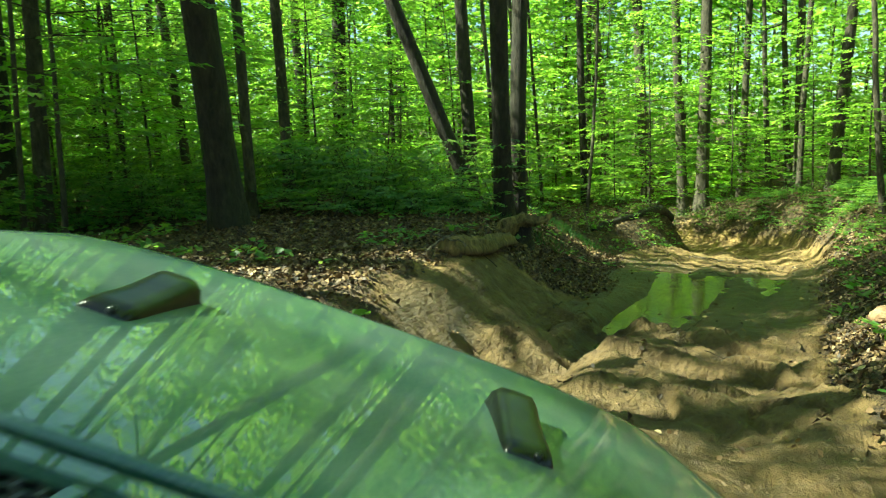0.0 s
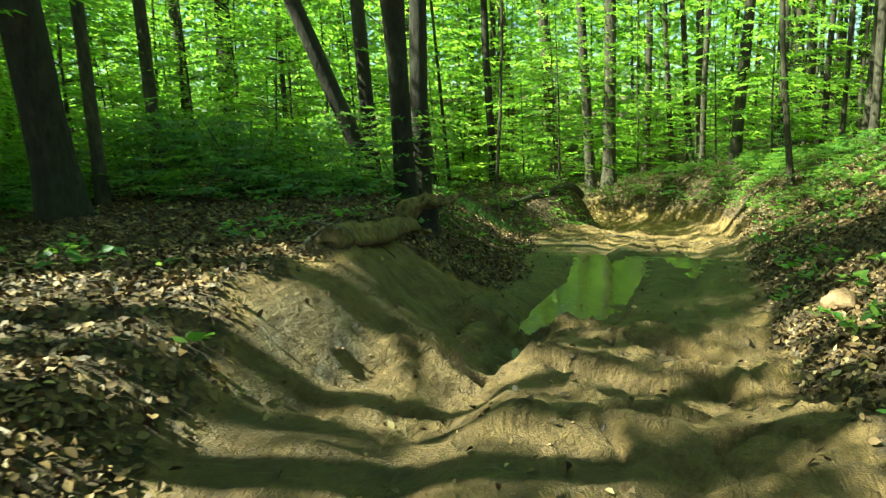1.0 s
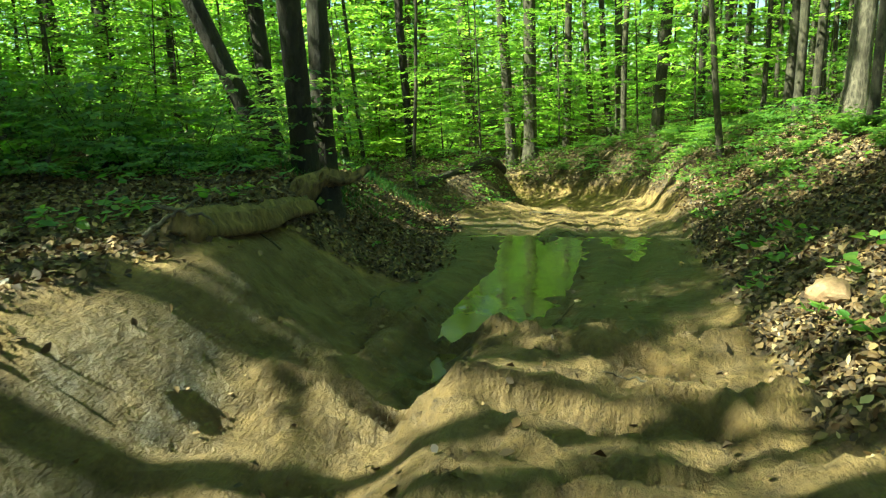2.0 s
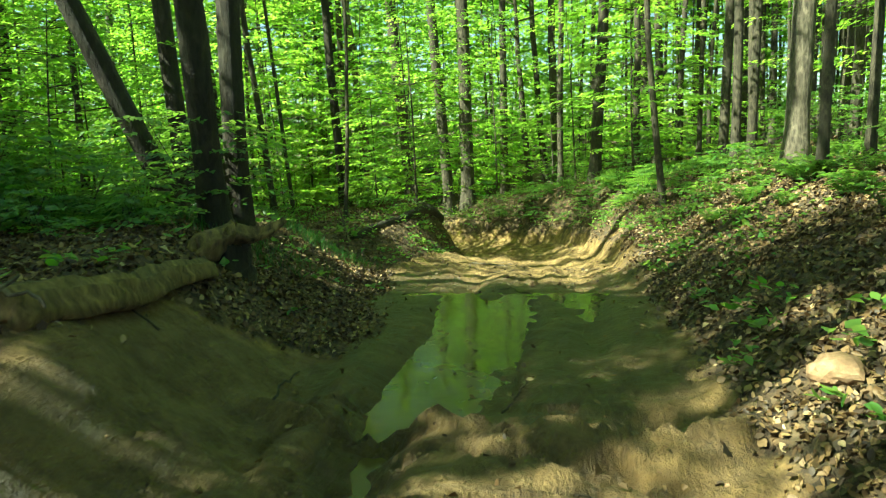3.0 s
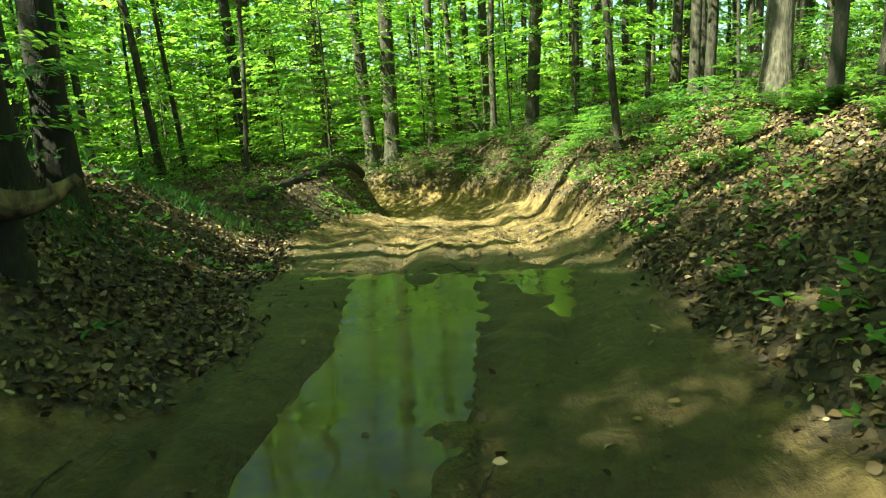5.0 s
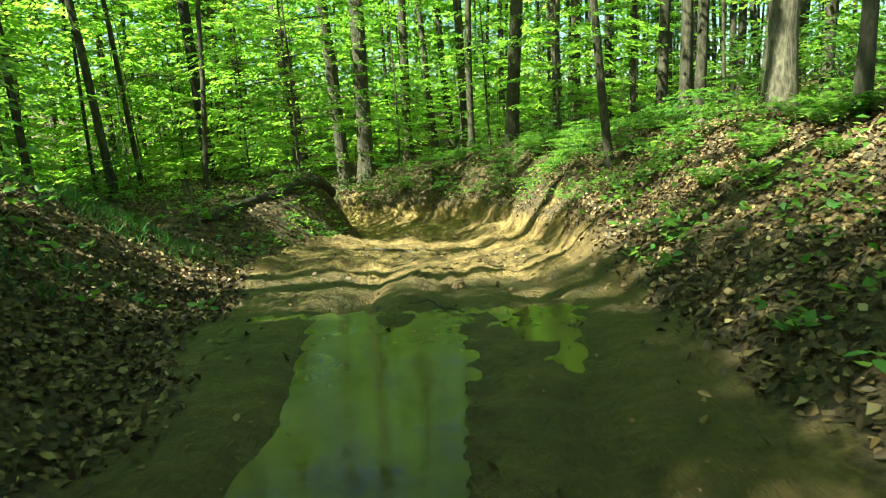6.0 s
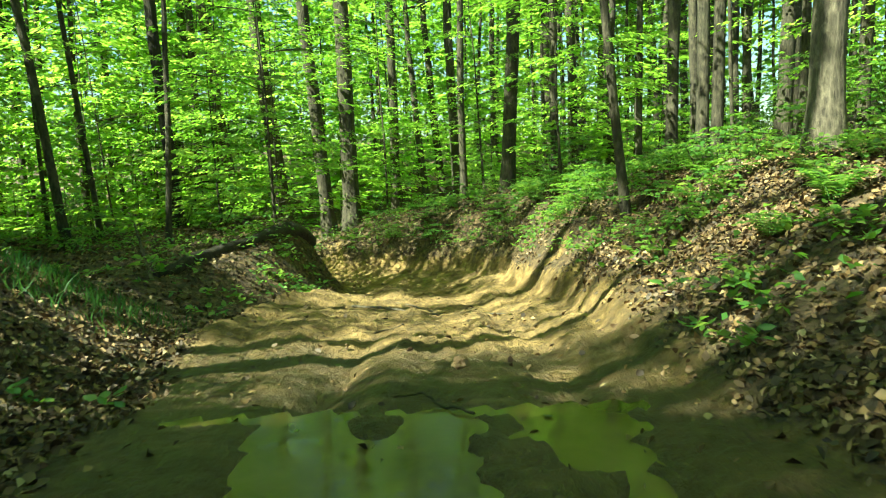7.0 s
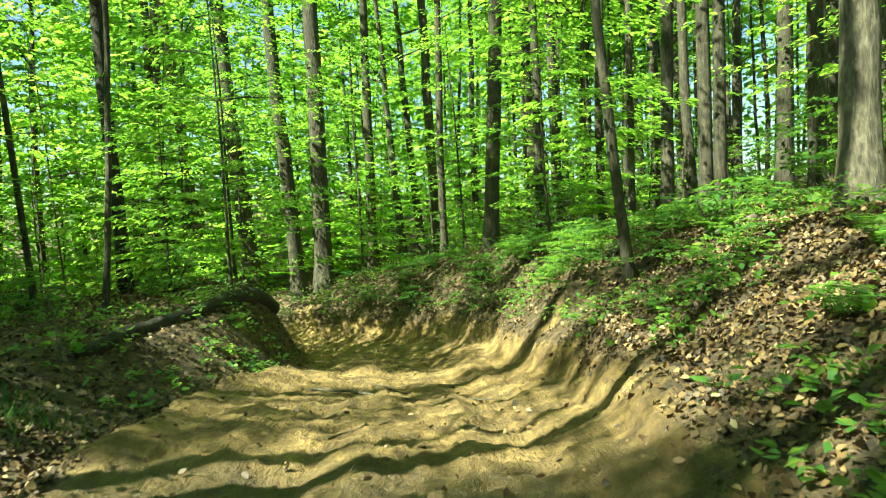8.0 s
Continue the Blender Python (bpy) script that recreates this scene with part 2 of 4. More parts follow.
def wave(x, y, scale, seed, octaves=3):
    """Smooth value noise between about -1 and 1, for arrays."""
    total, amp, norm = 0.0, 1.0, 0.0
    for o in range(octaves):
        u, v = x / scale + seed * 17.3 + o * 5.1, y / scale + seed * 9.7 + o * 3.3
        iu, iv = np.floor(u), np.floor(v)
        fu, fv = u - iu, v - iv
        fu, fv = fu * fu * (3 - 2 * fu), fv * fv * (3 - 2 * fv)
        h = lambda a, b: np.modf(np.abs(np.sin(a * 127.1 + b * 311.7 + seed * 74.7)) * 43758.5453)[0]
        n = (h(iu, iv) * (1 - fu) + h(iu + 1, iv) * fu) * (1 - fv) + (h(iu, iv + 1) * (1 - fu) + h(iu + 1, iv + 1) * fu) * fv
        total = total + amp * (2 * n - 1)
        norm, amp, scale = norm + amp, amp * 0.5, scale * 0.5
    return total / norm


def terrain(x, y):
    """Height of the ground and the share of bare trail soil at places (arrays)."""
    x, y = np.ravel(np.asarray(x, float)), np.ravel(np.asarray(y, float))
    d, s, zc = trail_place(x, y)
    # forest floor at either side
    lean_on = y + 1.2 * x
    left = 0.77 - 1.27 * ease(18.5, 24.5, lean_on) + 0.02 * np.maximum(y - 26, 0) + 0.2 * wave(x, y, 6.0, 3)
    left = left + 0.45 * np.exp(-((x - 8.4) ** 2 + (y - 25.6) ** 2) / 9.0)
    right = 1.25 + 0.13 * (np.minimum(x, 45.0) - 12) - 0.11 * (np.clip(y, 5.0, 40.0) - 12) + 0.04 * np.maximum(y - 45, 0) + 0.12 * wave(x, y, 5.0, 5)
    right = np.maximum(right, zc + 0.8)
    half_l = np.interp(s, [0, 5, 7.5, 9.5, 12, 16, 20, 24, 27], [1.5, 1.45, 1.3, 1.6, 2.0, 2.3, 2.2, 1.6, 1.3]) + 0.25 * wave(s, d * 0, 1.8, 2)
    half_r = np.interp(s, [0, 6, 9, 12, 14.5, 17, 20, 26], [1.6, 1.5, 1.35, 1.35, 1.15, 1.45, 1.8, 1.9]) + 0.22 * wave(s, d * 0, 1.5, 4)
    width_l = np.interp(s, [0, 6, 7.5, 9.5, 11, 15, 19, 23, 28], [1.3, 1.25, 1.4, 1.8, 2.2, 3.4, 2.8, 1.6, 1.6])
    width_r = np.interp(s, [0, 10, 15, 20, 26], [4.2, 4.0, 3.6, 3.0, 2.4])
    ul = np.clip((-d - half_l) / width_l, 0, 1)
    ur = np.clip((d - half_r) / width_r, 0, 1)
    pl = ul * ul * (3 - 2 * ul)
    pr = 1 - (1 - ur) ** 1.7
    pr = pr * ease(0, 0.12, ur)
    z = np.where(d < 0, zc + (left - zc) * pl, zc + (right - zc) * pr)
    scar = np.interp(s, [15, 18, 21, 24, 28], [0.5, 1.3, 1.5, 1.4, 1.0]) * (1 + 0.7 * wave(s, d * 0, 1.1, 21, 3))
    bare_l = half_l + np.interp(s, [4, 6, 9, 10.5, 12, 14.5, 17], [0, 0.9, 1.1, 0.0, -0.5, -0.3, 0.0]) + 0.2 * wave(x, y, 0.7, 23)
    soil = np.clip(1 - np.maximum((-d - bare_l) / 0.5, (d - half_r) / scar), 0, 1)
    soil = soil * (1 - ease(17, 19.5, s) * ease(0.04, 0.2, ur) * ease(-0.45, 0.0, wave(x, y, 0.7, 24)))
    # ruts along the run, ridges of churned mud across it, the basin of the puddle, berms at the sides
    inside = ease(0.0, 0.6, np.clip(1 - np.maximum((-d - half_l) / 0.5, (d - half_r) / scar), 0, 1))
    dip = ease(5.0, 7.0, s) * ease(12.0, 10.0, s)
    sway = d + 0.18 * wave(s, s * 0, 2.5, 6)
    ruts = -(0.11 + 0.13 * dip) * np.exp(-((sway + 0.95) / 0.26) ** 2) - 0.11 * np.exp(-((sway - 0.8) / 0.28) ** 2) * (1 - 0.5 * dip)
    ruts = ruts + 0.10 * dip * np.exp(-((sway + 1.42) / 0.13) ** 2) + 0.07 * dip * np.exp(-((sway + 0.55) / 0.2) ** 2)
    basin = -0.18 * np.exp(-((d + 0.5 + 0.3 * wave(s, s * 0, 1.6, 25)) / 0.66) ** 4) * ease(8.6, 9.6, s) * ease(14.0, 12.6, s)
    ridged = 0.07 * wave(d, s * 0.14, 0.5, 7) + 0.035 * wave(x, y, 0.7, 8) + 0.03 * (0.6 - np.abs(wave(d, s * 0.4, 0.24, 9)))
    warp = 0.35 * wave(d, s, 1.1, 15)
    across = wave(d * 0.22 + 0.3, s + warp, 0.55, 11, 1)
    chunks = np.abs(wave(x + warp, y, 0.5, 16, 2))
    churn = ease(4.6, 6.0, s) * ease(9.8, 9.0, s)
    lumps = churn * (0.20 * (1 - np.abs(across)) ** 5 - 0.05 - 0.10 * ease(0.0, 0.12, 0.12 - chunks) + 0.05 * wave(x, y, 0.26, 17, 2))
    ruts = ruts * (0.75 + 0.6 * wave(s, d * 2, 0.8, 22))
    bowl = 0.05 * ease(14.5, 17, s) * d * d
    berm = 0.08 * np.exp(-((-d - half_l) / 0.3) ** 2) * ease(10, 7, s)
    cut = ease(17, 20, s) * ease(0.0, 0.3, ur) * ease(0.75, 0.4, ur)
    spun = ease(5.0, 6.0, s) * ease(11.0, 9.5, s) * ease(0.1, 0.6, soil) * ease(-0.6, -1.0, d)
    z = z + spun * (0.09 * wave(d + 0.12 * (s - 8), s * 0.12, 0.34, 26, 2) - 0.02) + inside * (ruts + ridged * (1 + ease(14.0, 17.0, s)) + lumps + basin + bowl) + berm + cut * (0.36 * wave(s, d * 0.6, 0.9, 18) + 0.2 * wave(s, d, 0.35, 19))
    z = z + (1 - inside) * (0.06 * wave(x, y, 0.9, 12) + 0.02 * wave(x, y, 0.25, 13))
    # the rutted side slope on which the vehicle stands
    under = ease(-3.2, -2.2, x) * ease(2.2, 1.0, x) * ease(-5.0, -3.6, y) * ease(3.0, 1.9, y)
    z = z + under * (0.265 - 0.373 * (np.clip(x, -1.9, 0.7) - 0.071) - 0.124 * (y - 1.062) - z)
    return z, soil


def ground_at(x, y):
    return float(terrain([x], [y])[0][0])


def raw_mesh(name, verts, faces, mat, smooth=False):
    """A mesh from an array of places and an array of equal-sided faces."""
    verts, faces = np.asarray(verts, np.float32), np.asarray(faces, np.int32)
    me = bpy.data.meshes.new(name)
    n, k = faces.shape
    me.vertices.add(len(verts))
    me.vertices.foreach_set("co", verts.ravel())
    me.loops.add(n * k)
    me.loops.foreach_set("vertex_index", faces.ravel())
    me.polygons.add(n)
    me.polygons.foreach_set("loop_start", np.arange(0, n * k, k, dtype=np.int32))
    me.materials.append(mat)
    me.update(calc_edges=True)
    me.validate()
    if smooth:
        me.polygons.foreach_set("use_smooth", np.ones(n, dtype=bool))
    return me


def axis(fine_a, fine_b, step, far_a, far_b):
    """Places along an axis: even in the middle, wider and wider outwards."""
    mid = np.arange(fine_a, fine_b + step / 2, step)
    lo, hi, w = [], [], step
    v = fine_a
    while v > far_a:
        w *= 1.16
        v -= w
        lo.append(v)
    v, w = fine_b, step
    while v < far_b:
        w *= 1.16
        v += w
        hi.append(v)
    return np.concatenate([lo[::-1], mid, hi])


def build_ground():
    gx, gy = axis(-2.5, 14.5, 0.062, -600, 600), axis(3.0, 28.0, 0.062, -500, 700)
    xx, yy = np.meshgrid(gx, gy)
    z, soil = terrain(xx, yy)
    verts = np.stack([xx.ravel(), yy.ravel(), z], axis=1)
    w, h = len(gx), len(gy)
    i = (np.arange(h - 1)[:, None] * w + np.arange(w - 1)).ravel()
    faces = np.stack([i, i + 1, i + w + 1, i + w], axis=1)
    me = raw_mesh("ground", verts, faces, SOIL, smooth=True)
    a = me.attributes.new("soil", "FLOAT", "POINT")
    a.data.foreach_set("value", soil.astype(np.float32))
    d, s, zc = trail_place(xx, yy)
    # the extra 0.35 near the start puts shade into the wet mud's colour
    wet = ease(WATER + 0.22, WATER + 0.02, z) * ease(5.0, 7.5, s) * ease(17.5, 15.0, s) + (0.55 + 0.35 * ease(5.6, 4.6, s)) * ease(0.5, 2.0, s) * ease(17.0, 14.5, s) + 0.15 * ease(17, 22, s)
    a = me.attributes.new("wet", "FLOAT", "POINT")
    a.data.foreach_set("value", np.clip(wet * soil, 0, 1).astype(np.float32))
    for label, value in (("off", d), ("run", s)):
        a = me.attributes.new(label, "FLOAT", "POINT")
        a.data.foreach_set("value", value.astype(np.float32))
    ob = new("ground", me)
    tagged(ob, "rutted sandy mud trail dipping between leaf-littered forest banks", "ground", kind="structure")


def build_water():
    """Standing water, lying only where the floor of the dip is below its level."""
    gx, gy = np.arange(-1.0, 11.0, 0.12), np.arange(5.5, 17.0, 0.12)
    xx, yy = np.meshgrid(gx, gy)
    d, s, zc = trail_place(xx, yy)
    ok = ((np.abs(d) < 1.9) & (s > 5.5) & (s < 14.0)).reshape(xx.shape)
    w = len(gx)
    cell = ok[:-1, :-1] & ok[1:, :-1] & ok[:-1, 1:] & ok[1:, 1:]
    r, c = np.nonzero(cell)
    i = r * w + c
    used, inv = np.unique(np.stack([i, i + 1, i + w + 1, i + w], axis=1), return_inverse=True)
    verts = np.stack([xx.ravel()[used], yy.ravel()[used], np.full(len(used), WATER)], axis=1)
    ob = new("puddle", raw_mesh("puddle", verts, inv.reshape(-1, 4), WATER_MAT, smooth=True))
    tagged(ob, "shallow murky puddle standing in the trail's ruts", "puddle", kind="structure")


# ---- plants ----


def unit(v):
    return v / np.maximum(np.linalg.norm(v, axis=-1, keepdims=True), 1e-9)


def leaves(rng, centre, normal, heading, length, width_share=0.6, fold=0.18):
    """Leaves as folded four-cornered blades: arrays of places, normals and headings."""
    n = unit(normal)
    h = unit(heading - n * np.sum(heading * n, axis=1, keepdims=True))
    side = np.cross(n, h)
    ln = np.asarray(length).reshape(-1, 1)
    wd = ln * width_share * 0.5
    a = centre - h * ln * 0.5
    b = centre + side * wd + n * ln * fold * 0.4
    c = centre + h * ln * 0.5 - n * ln * fold * 0.5
    e = centre - side * wd + n * ln * fold * 0.4
    verts = np.stack([a, b, c, e], axis=1).reshape(-1, 3)
    return verts, np.arange(len(verts)).reshape(-1, 4)


def ovals(rng, centre, normal, heading, length, width_share=0.6, fold=0.3):
    """Leaves as pointed ovals of two halves folded along the midrib, with curled tips."""
    n = unit(normal)
    h = unit(heading - n * np.sum(heading * n, axis=1, keepdims=True))
    side = np.cross(n, h)
    ln = np.asarray(length).reshape(-1, 1)
    wd = ln * width_share * rng.uniform(0.3, 0.75, ln.shape)
    curl = ln * rng.uniform(-0.25, 0.5, ln.shape)
    a = centre - h * ln * 0.5
    t = centre + h * ln * 0.5 + n * curl
    lift = n * ln * fold * 0.4
    p1, p2 = centre - h * ln * 0.15 + side * wd * 0.95 + lift, centre + h * ln * 0.2 + side * wd * 0.75 + lift * 0.7 + n * curl * 0.4
    q1, q2 = centre - h * ln * 0.12 - side * wd * 0.9 + lift, centre + h * ln * 0.24 - side * wd * 0.7 + lift * 0.8 + n * curl * 0.4
    verts = np.stack([a, p1, p2, t, q2, q1], axis=1).reshape(-1, 3)
    i = np.arange(len(ln)) * 6
    return verts, np.stack([np.stack([i, i + 1, i + 2, i + 3], 1), np.stack([i, i + 3, i + 4, i + 5], 1)], 1).reshape(-1, 4)


def spray(rng, root, way, reach, breadth, count, size, droop=0.2, tilt=0.19):
    """A flat fan of leaves along one branchlet."""
    way = unit(np.array(way, float)[None])[0]
    side = unit(np.cross(way, [0, 0, 1.0])[None])[0]
    u = rng.uniform(0.1, 1.0, count)
    v = rng.uniform(-1, 1, count) * np.sqrt(np.maximum(1 - (2 * u - 1.05) ** 2, 0.03))
    centre = np.array(root) + np.outer(u * reach, way) + np.outer(v * breadth, side)
    centre[:, 2] += -droop * reach * u ** 2 + rng.normal(0, 0.018 * reach, count)
    normal = np.array([0, 0, 1.0]) + rng.normal(0, tilt, (count, 3)) + 0.25 * way
    heading = way + np.outer(v * 0.9, side) + rng.normal(0, 0.35, (count, 3))
    return leaves(rng, centre, normal, heading, rng.uniform(0.55, 1.35, count) * size)


def joined(bits):
    verts, faces, base = [], [], 0
    for v, f in bits:
        verts.append(v)
        faces.append(f + base)
        base += len(v)
    return np.concatenate(verts), np.concatenate(faces)


def tube(points, radii, sides=8, lumpy=0.0, rng=None):
    """A tapered tube along places; open at its ends."""
    p, r = np.asarray(points, float), np.asarray(radii, float)
    t = unit(np.gradient(p, axis=0))
    ref = np.where(np.abs(t[:, 2:3]) > 0.9, np.array([[1.0, 0, 0]]), np.array([[0, 0, 1.0]]))
    a = unit(np.cross(t, ref))
    b = np.cross(t, a)
    ang = np.linspace(0, 2 * np.pi, sides, endpoint=False)
    rr = r[:, None] * np.ones(sides)
    if lumpy and rng is not None:
        rr = rr * (1 + lumpy * rng.normal(0, 1, sides)[None, :] + 0.5 * lumpy * rng.normal(0, 1, rr.shape))
    ring = p[:, None] + rr[:, :, None] * (np.cos(ang)[None, :, None] * a[:, None] + np.sin(ang)[None, :, None] * b[:, None])
    verts = ring.reshape(-1, 3)
    i = (np.arange(len(p) - 1)[:, None] * sides + np.arange(sides)).ravel()
    j = (np.arange(len(p) - 1)[:, None] * sides + (np.arange(sides) + 1) % sides).ravel()
    return verts, np.stack([i, j, j + sides, i + sides], axis=1)


def stem(rng, height, diameter, lean=(0, 0), bend=0.0, limbs=5, sides=10, first=0.55):
    """Trunk and limbs of a tree as one mesh's arrays; it returns the limb ends too."""
    n = max(10, int(height * 1.1))
    u = np.linspace(0, 1, n) ** 1.25
    z = u * height - 0.25
    wob = np.cumsum(rng.normal(0, 0.012 * height / n ** 0.5, (n, 2)), axis=0) * np.linspace(0, 1, n)[:, None]
    arc = bend * np.sin(np.pi * np.minimum(z / 9.0, 1.3))
    x = lean[0] * z + arc + wob[:, 0]
    y = lean[1] * z + wob[:, 1]
    p = np.stack([x, y, z], axis=1)
    flare = 1 + 0.55 * np.exp(-np.maximum(z + 0.05, 0) / (0.18 + diameter * 0.35))
    r = diameter / 2 * flare * (1 - 0.75 * u ** 1.3)
    bits, tips = [tube(p, r, sides, 0.035, rng)], []
    for k in range(limbs):
        q = rng.uniform(first, 0.95)
        i = int(q * (n - 1))
        az = rng.uniform(0, 2 * np.pi)
        reach = height * rng.uniform(0.10, 0.24) * (1.25 - q * 0.6)
        v = np.linspace(0, 1, 6)
        d = np.array([np.cos(az), np.sin(az), 0])
        b = p[i] + np.outer(v * reach, d) + np.outer(v ** 1.3 * reach * rng.uniform(0.2, 0.9), [0, 0, 1.0])
        bits.append(tube(b, r[i] * 0.5 * (1 - 0.8 * v), 5))
        tips.append(b)
    return joined(bits), p, tips


def crown_mesh(name, seed, low, high, radius, sprays, per, size, mat, twig=0.012):
    """A crown of leafy fans in layers round a stem, with its twigs; its origin is the stem's foot."""
    rng = np.random.default_rng(seed)
    bits = []
    for k in range(sprays):
        q = rng.uniform(0, 1) ** 0.9
        z = low + (high - low) * q
        az = rng.uniform(0, 2 * np.pi)
        out = radius * (0.25 + 0.9 * np.sin(np.pi * min(0.12 + 0.83 * q, 1.0))) * rng.uniform(0.35, 1.0)
        reach = min(radius * 0.55, 0.5 + radius * 0.3) * rng.uniform(0.7, 1.2)
        d = np.array([np.cos(az), np.sin(az), rng.uniform(-0.1, 0.35)])
        root = np.array([np.cos(az), np.sin(az), 0]) * max(out - reach * 0.5, 0.05)
        root[2] = z
        bits.append(spray(rng, root, d, reach, reach * rng.uniform(0.34, 0.6), per, size))
    v, f = joined(bits)
    return raw_mesh(name, v, f, mat)


def twig_bits(rng, p, low, high, radius, count):
    """Thin side branches of a young tree."""
    bits = []
    for k in range(count):
        z = rng.uniform(low, high)
        i = int(np.argmin(np.abs(p[:, 2] - z)))
        az = rng.uniform(0, 2 * np.pi)
        reach = radius * rng.uniform(0.5, 1.0)
        v = np.linspace(0, 1, 4)
        b = p[i] + np.outer(v * reach, [np.cos(az), np.sin(az), 0.25]) + np.outer(-0.15 * reach * v ** 2, [0, 0, 1.0])
        bits.append(tube(b, 0.013 * (1 - 0.75 * v), 3))
    return bits


def part(name, me, parent, at=None, label=""):
    ob = new(name, me)
    ob.parent = parent
    if at is not None:
        ob.matrix_basis = at
    if label:
        ob["label"] = label
    return ob


CROWNS = [crown_mesh("crown", 40 + k, -0.42 * 18, 0.08 * 18, 3.3, 32, 38, 0.23, LEAF_CANOPY) for k in range(4)]
DENSE_CROWNS = [crown_mesh("crown", 45 + k, -0.42 * 18, 0.08 * 18, 3.6, 85, 38, 0.24, LEAF_CANOPY) for k in range(3)]
THIN_CROWNS = [crown_mesh("crown", 50 + k, -0.2 * 18, 0.08 * 18, 2.0, 20, 40, 0.24, LEAF_CANOPY) for k in range(2)]
FAR_CROWNS = [crown_mesh("crown", 60 + k, -0.55 * 18, 0.08 * 18, 3.8, 70, 22, 0.42, LEAF_CANOPY) for k in range(3)]
tree_rng = np.random.default_rng(7)


def glade(x, y):
    """Where crowns stay thin, so that the sun falls in on the trail."""
    return -11 < x < 4 and (12.6 < y < 27.5 or 5.2 < y < 8.8) or -12 < x < -4 and -0.8 < y < 1.6


def tall_tree(x, y, diameter, height=20.0, lean=(0.0, 0.0), bend=0.0, bark=None, label="", limbs=5, group="tall trees of the forest"):
    """A grown forest tree: a bare trunk with limbs and a crown high above."""
    base = new("tree")
    base.matrix_basis = pose(x, y, ground_at(x, y))
    (v, f), p, tips = stem(tree_rng, height, diameter, lean, bend, limbs, 14 if diameter > 0.3 else 9)
    part("trunk", raw_mesh("trunk", v, f, bark or BARK, smooth=True), base)
    top = p[-1]
    m = Matrix.Translation((float(top[0]), float(top[1]), float(top[2]))) @ pose(0, 0, 0, 0, 0, float(tree_rng.uniform(0, 360)))
    kinds = THIN_CROWNS if glade(x, y) or -8 < x < -3 and 11.5 < y < 13 else CROWNS
    part("crown", kinds[int(tree_rng.integers(len(kinds)))], base, m @ Matrix.Scale(height / 20, 4))
    tagged(base, label or "tall slender forest tree with grey-brown bark", "tree", group)
    return base
build_ground()
build_water()

# ---- trees that can be told apart: x, y, trunk diameter, lean in x and y ----
GREAT = [
    (-7.6, 11.9, 0.38, 0.02, 0.0), (-3.4, 10.75, 0.52, -0.03, -0.12), (-3.55, 12.6, 0.2, -0.02, 0.0), (-3.8, 16.9, 0.28, -0.02, 0.0),
    (-3.9, 26.5, 0.56, 0.0, 0.0), (0.8, 19.0, 0.38, -0.05, 0.0), (1.22, 13.9, 0.36, -0.05, -0.2), (1.58, 14.9, 0.36, 0.04, 0.0),
    (-6.7, 18.2, 0.26, -0.08, 0.0), (-9.9, 24.0, 0.28, 0.0, 0.0), (1.75, 22.6, 0.16, -0.06, 0.0), (3.2, 25.9, 0.2, -0.1, 0.0),
    (5.7, 27.6, 0.32, -0.05, 0.0), (-10.4, 22.2, 0.28, 0.0, 0.0), (-12.6, 25.2, 0.32, 0.0, 0.0), (-1.7, 24.1, 0.18, 0.0, 0.0), (3.9, 27.1, 0.13, -0.05, 0.0),
]
for x, y, dia, lx, ly in GREAT:
    tall_tree(x, y, dia, 17 + 9 * min(dia, 0.5) / 0.5, (lx, ly), bark=BARK_DARK if dia > 0.3 else BARK, label="dark-barked tall forest tree on the leafy bank", group="trees on the low bank")
tall_tree(0.7, 15.5, 0.34, 17, (-0.40, 0.0), 0.0, BARK_DARK, "dark tree leaning far over beside upright trunks", group="trees on the low bank")
FAR_SIDE = [
    (8.3, 40.0, 0.38, 0.0, 0.0), (10.8, 36.0, 0.6, -0.07, 0.0), (11.15, 31.9, 0.46, -0.07, 0.0), (11.9, 31.6, 0.56, 0.01, 0.0),
    (14.5, 33.5, 0.36, 0.0, 0.0), (15.8, 30.5, 0.27, 0.0, 0.0), (17.2, 27.0, 0.28, 0.0, 0.0),
    (25.3, 37.7, 0.55, 0.0, 0.0), (21.1, 30.8, 0.38, 0.0, 0.0), (29.1, 37.8, 0.35, 0.0, 0.0), (9.0, 42.6, 0.45, -0.04, 0.0), (22.8, 39.2, 0.32, 0.0, 0.0),
]
for x, y, dia, lx, ly in FAR_SIDE:
    tall_tree(x, y, dia, 18 + 9 * min(dia, 0.5) / 0.5, (lx, ly), label="straight grey-brown tree above the gully's far bank", group="trees beyond the gully")
tall_tree(9.9, 40.6, 0.5, 24, (-0.07, 0.0), 0.0, BARK_PALE, "pale-barked straight tree deep in the forest", group="trees beyond the gully")
SLOPE = [
    (14.6, 18.9, 0.26, 0.0, 0.0), (15.5, 19.3, 0.25, 0.0, 0.0), (16.4, 21.4, 0.3, 0.02, 0.0), (10.3, 12.35, 0.17, 0.01, 0.0), (11.5, 12.5, 0.17, 0.02, 0.0),
    (14.2, 13.6, 0.2, 0.03, 0.0), (19.8, 20.8, 0.39, 0.03, 0.0), (18.0, 16.0, 0.24, 0.0, 0.0), (22.8, 27.5, 0.38, 0.0, 0.0), (26.8, 29.9, 0.3, 0.0, 0.0), (25.8, 27.0, 0.28, 0.0, 0.0), (23.0, 22.8, 0.44, 0.02, 0.0), (26.2, 23.3, 0.38, 0.02, 0.0), (16.4, 22.5, 0.17, 0.0, 0.0),
]
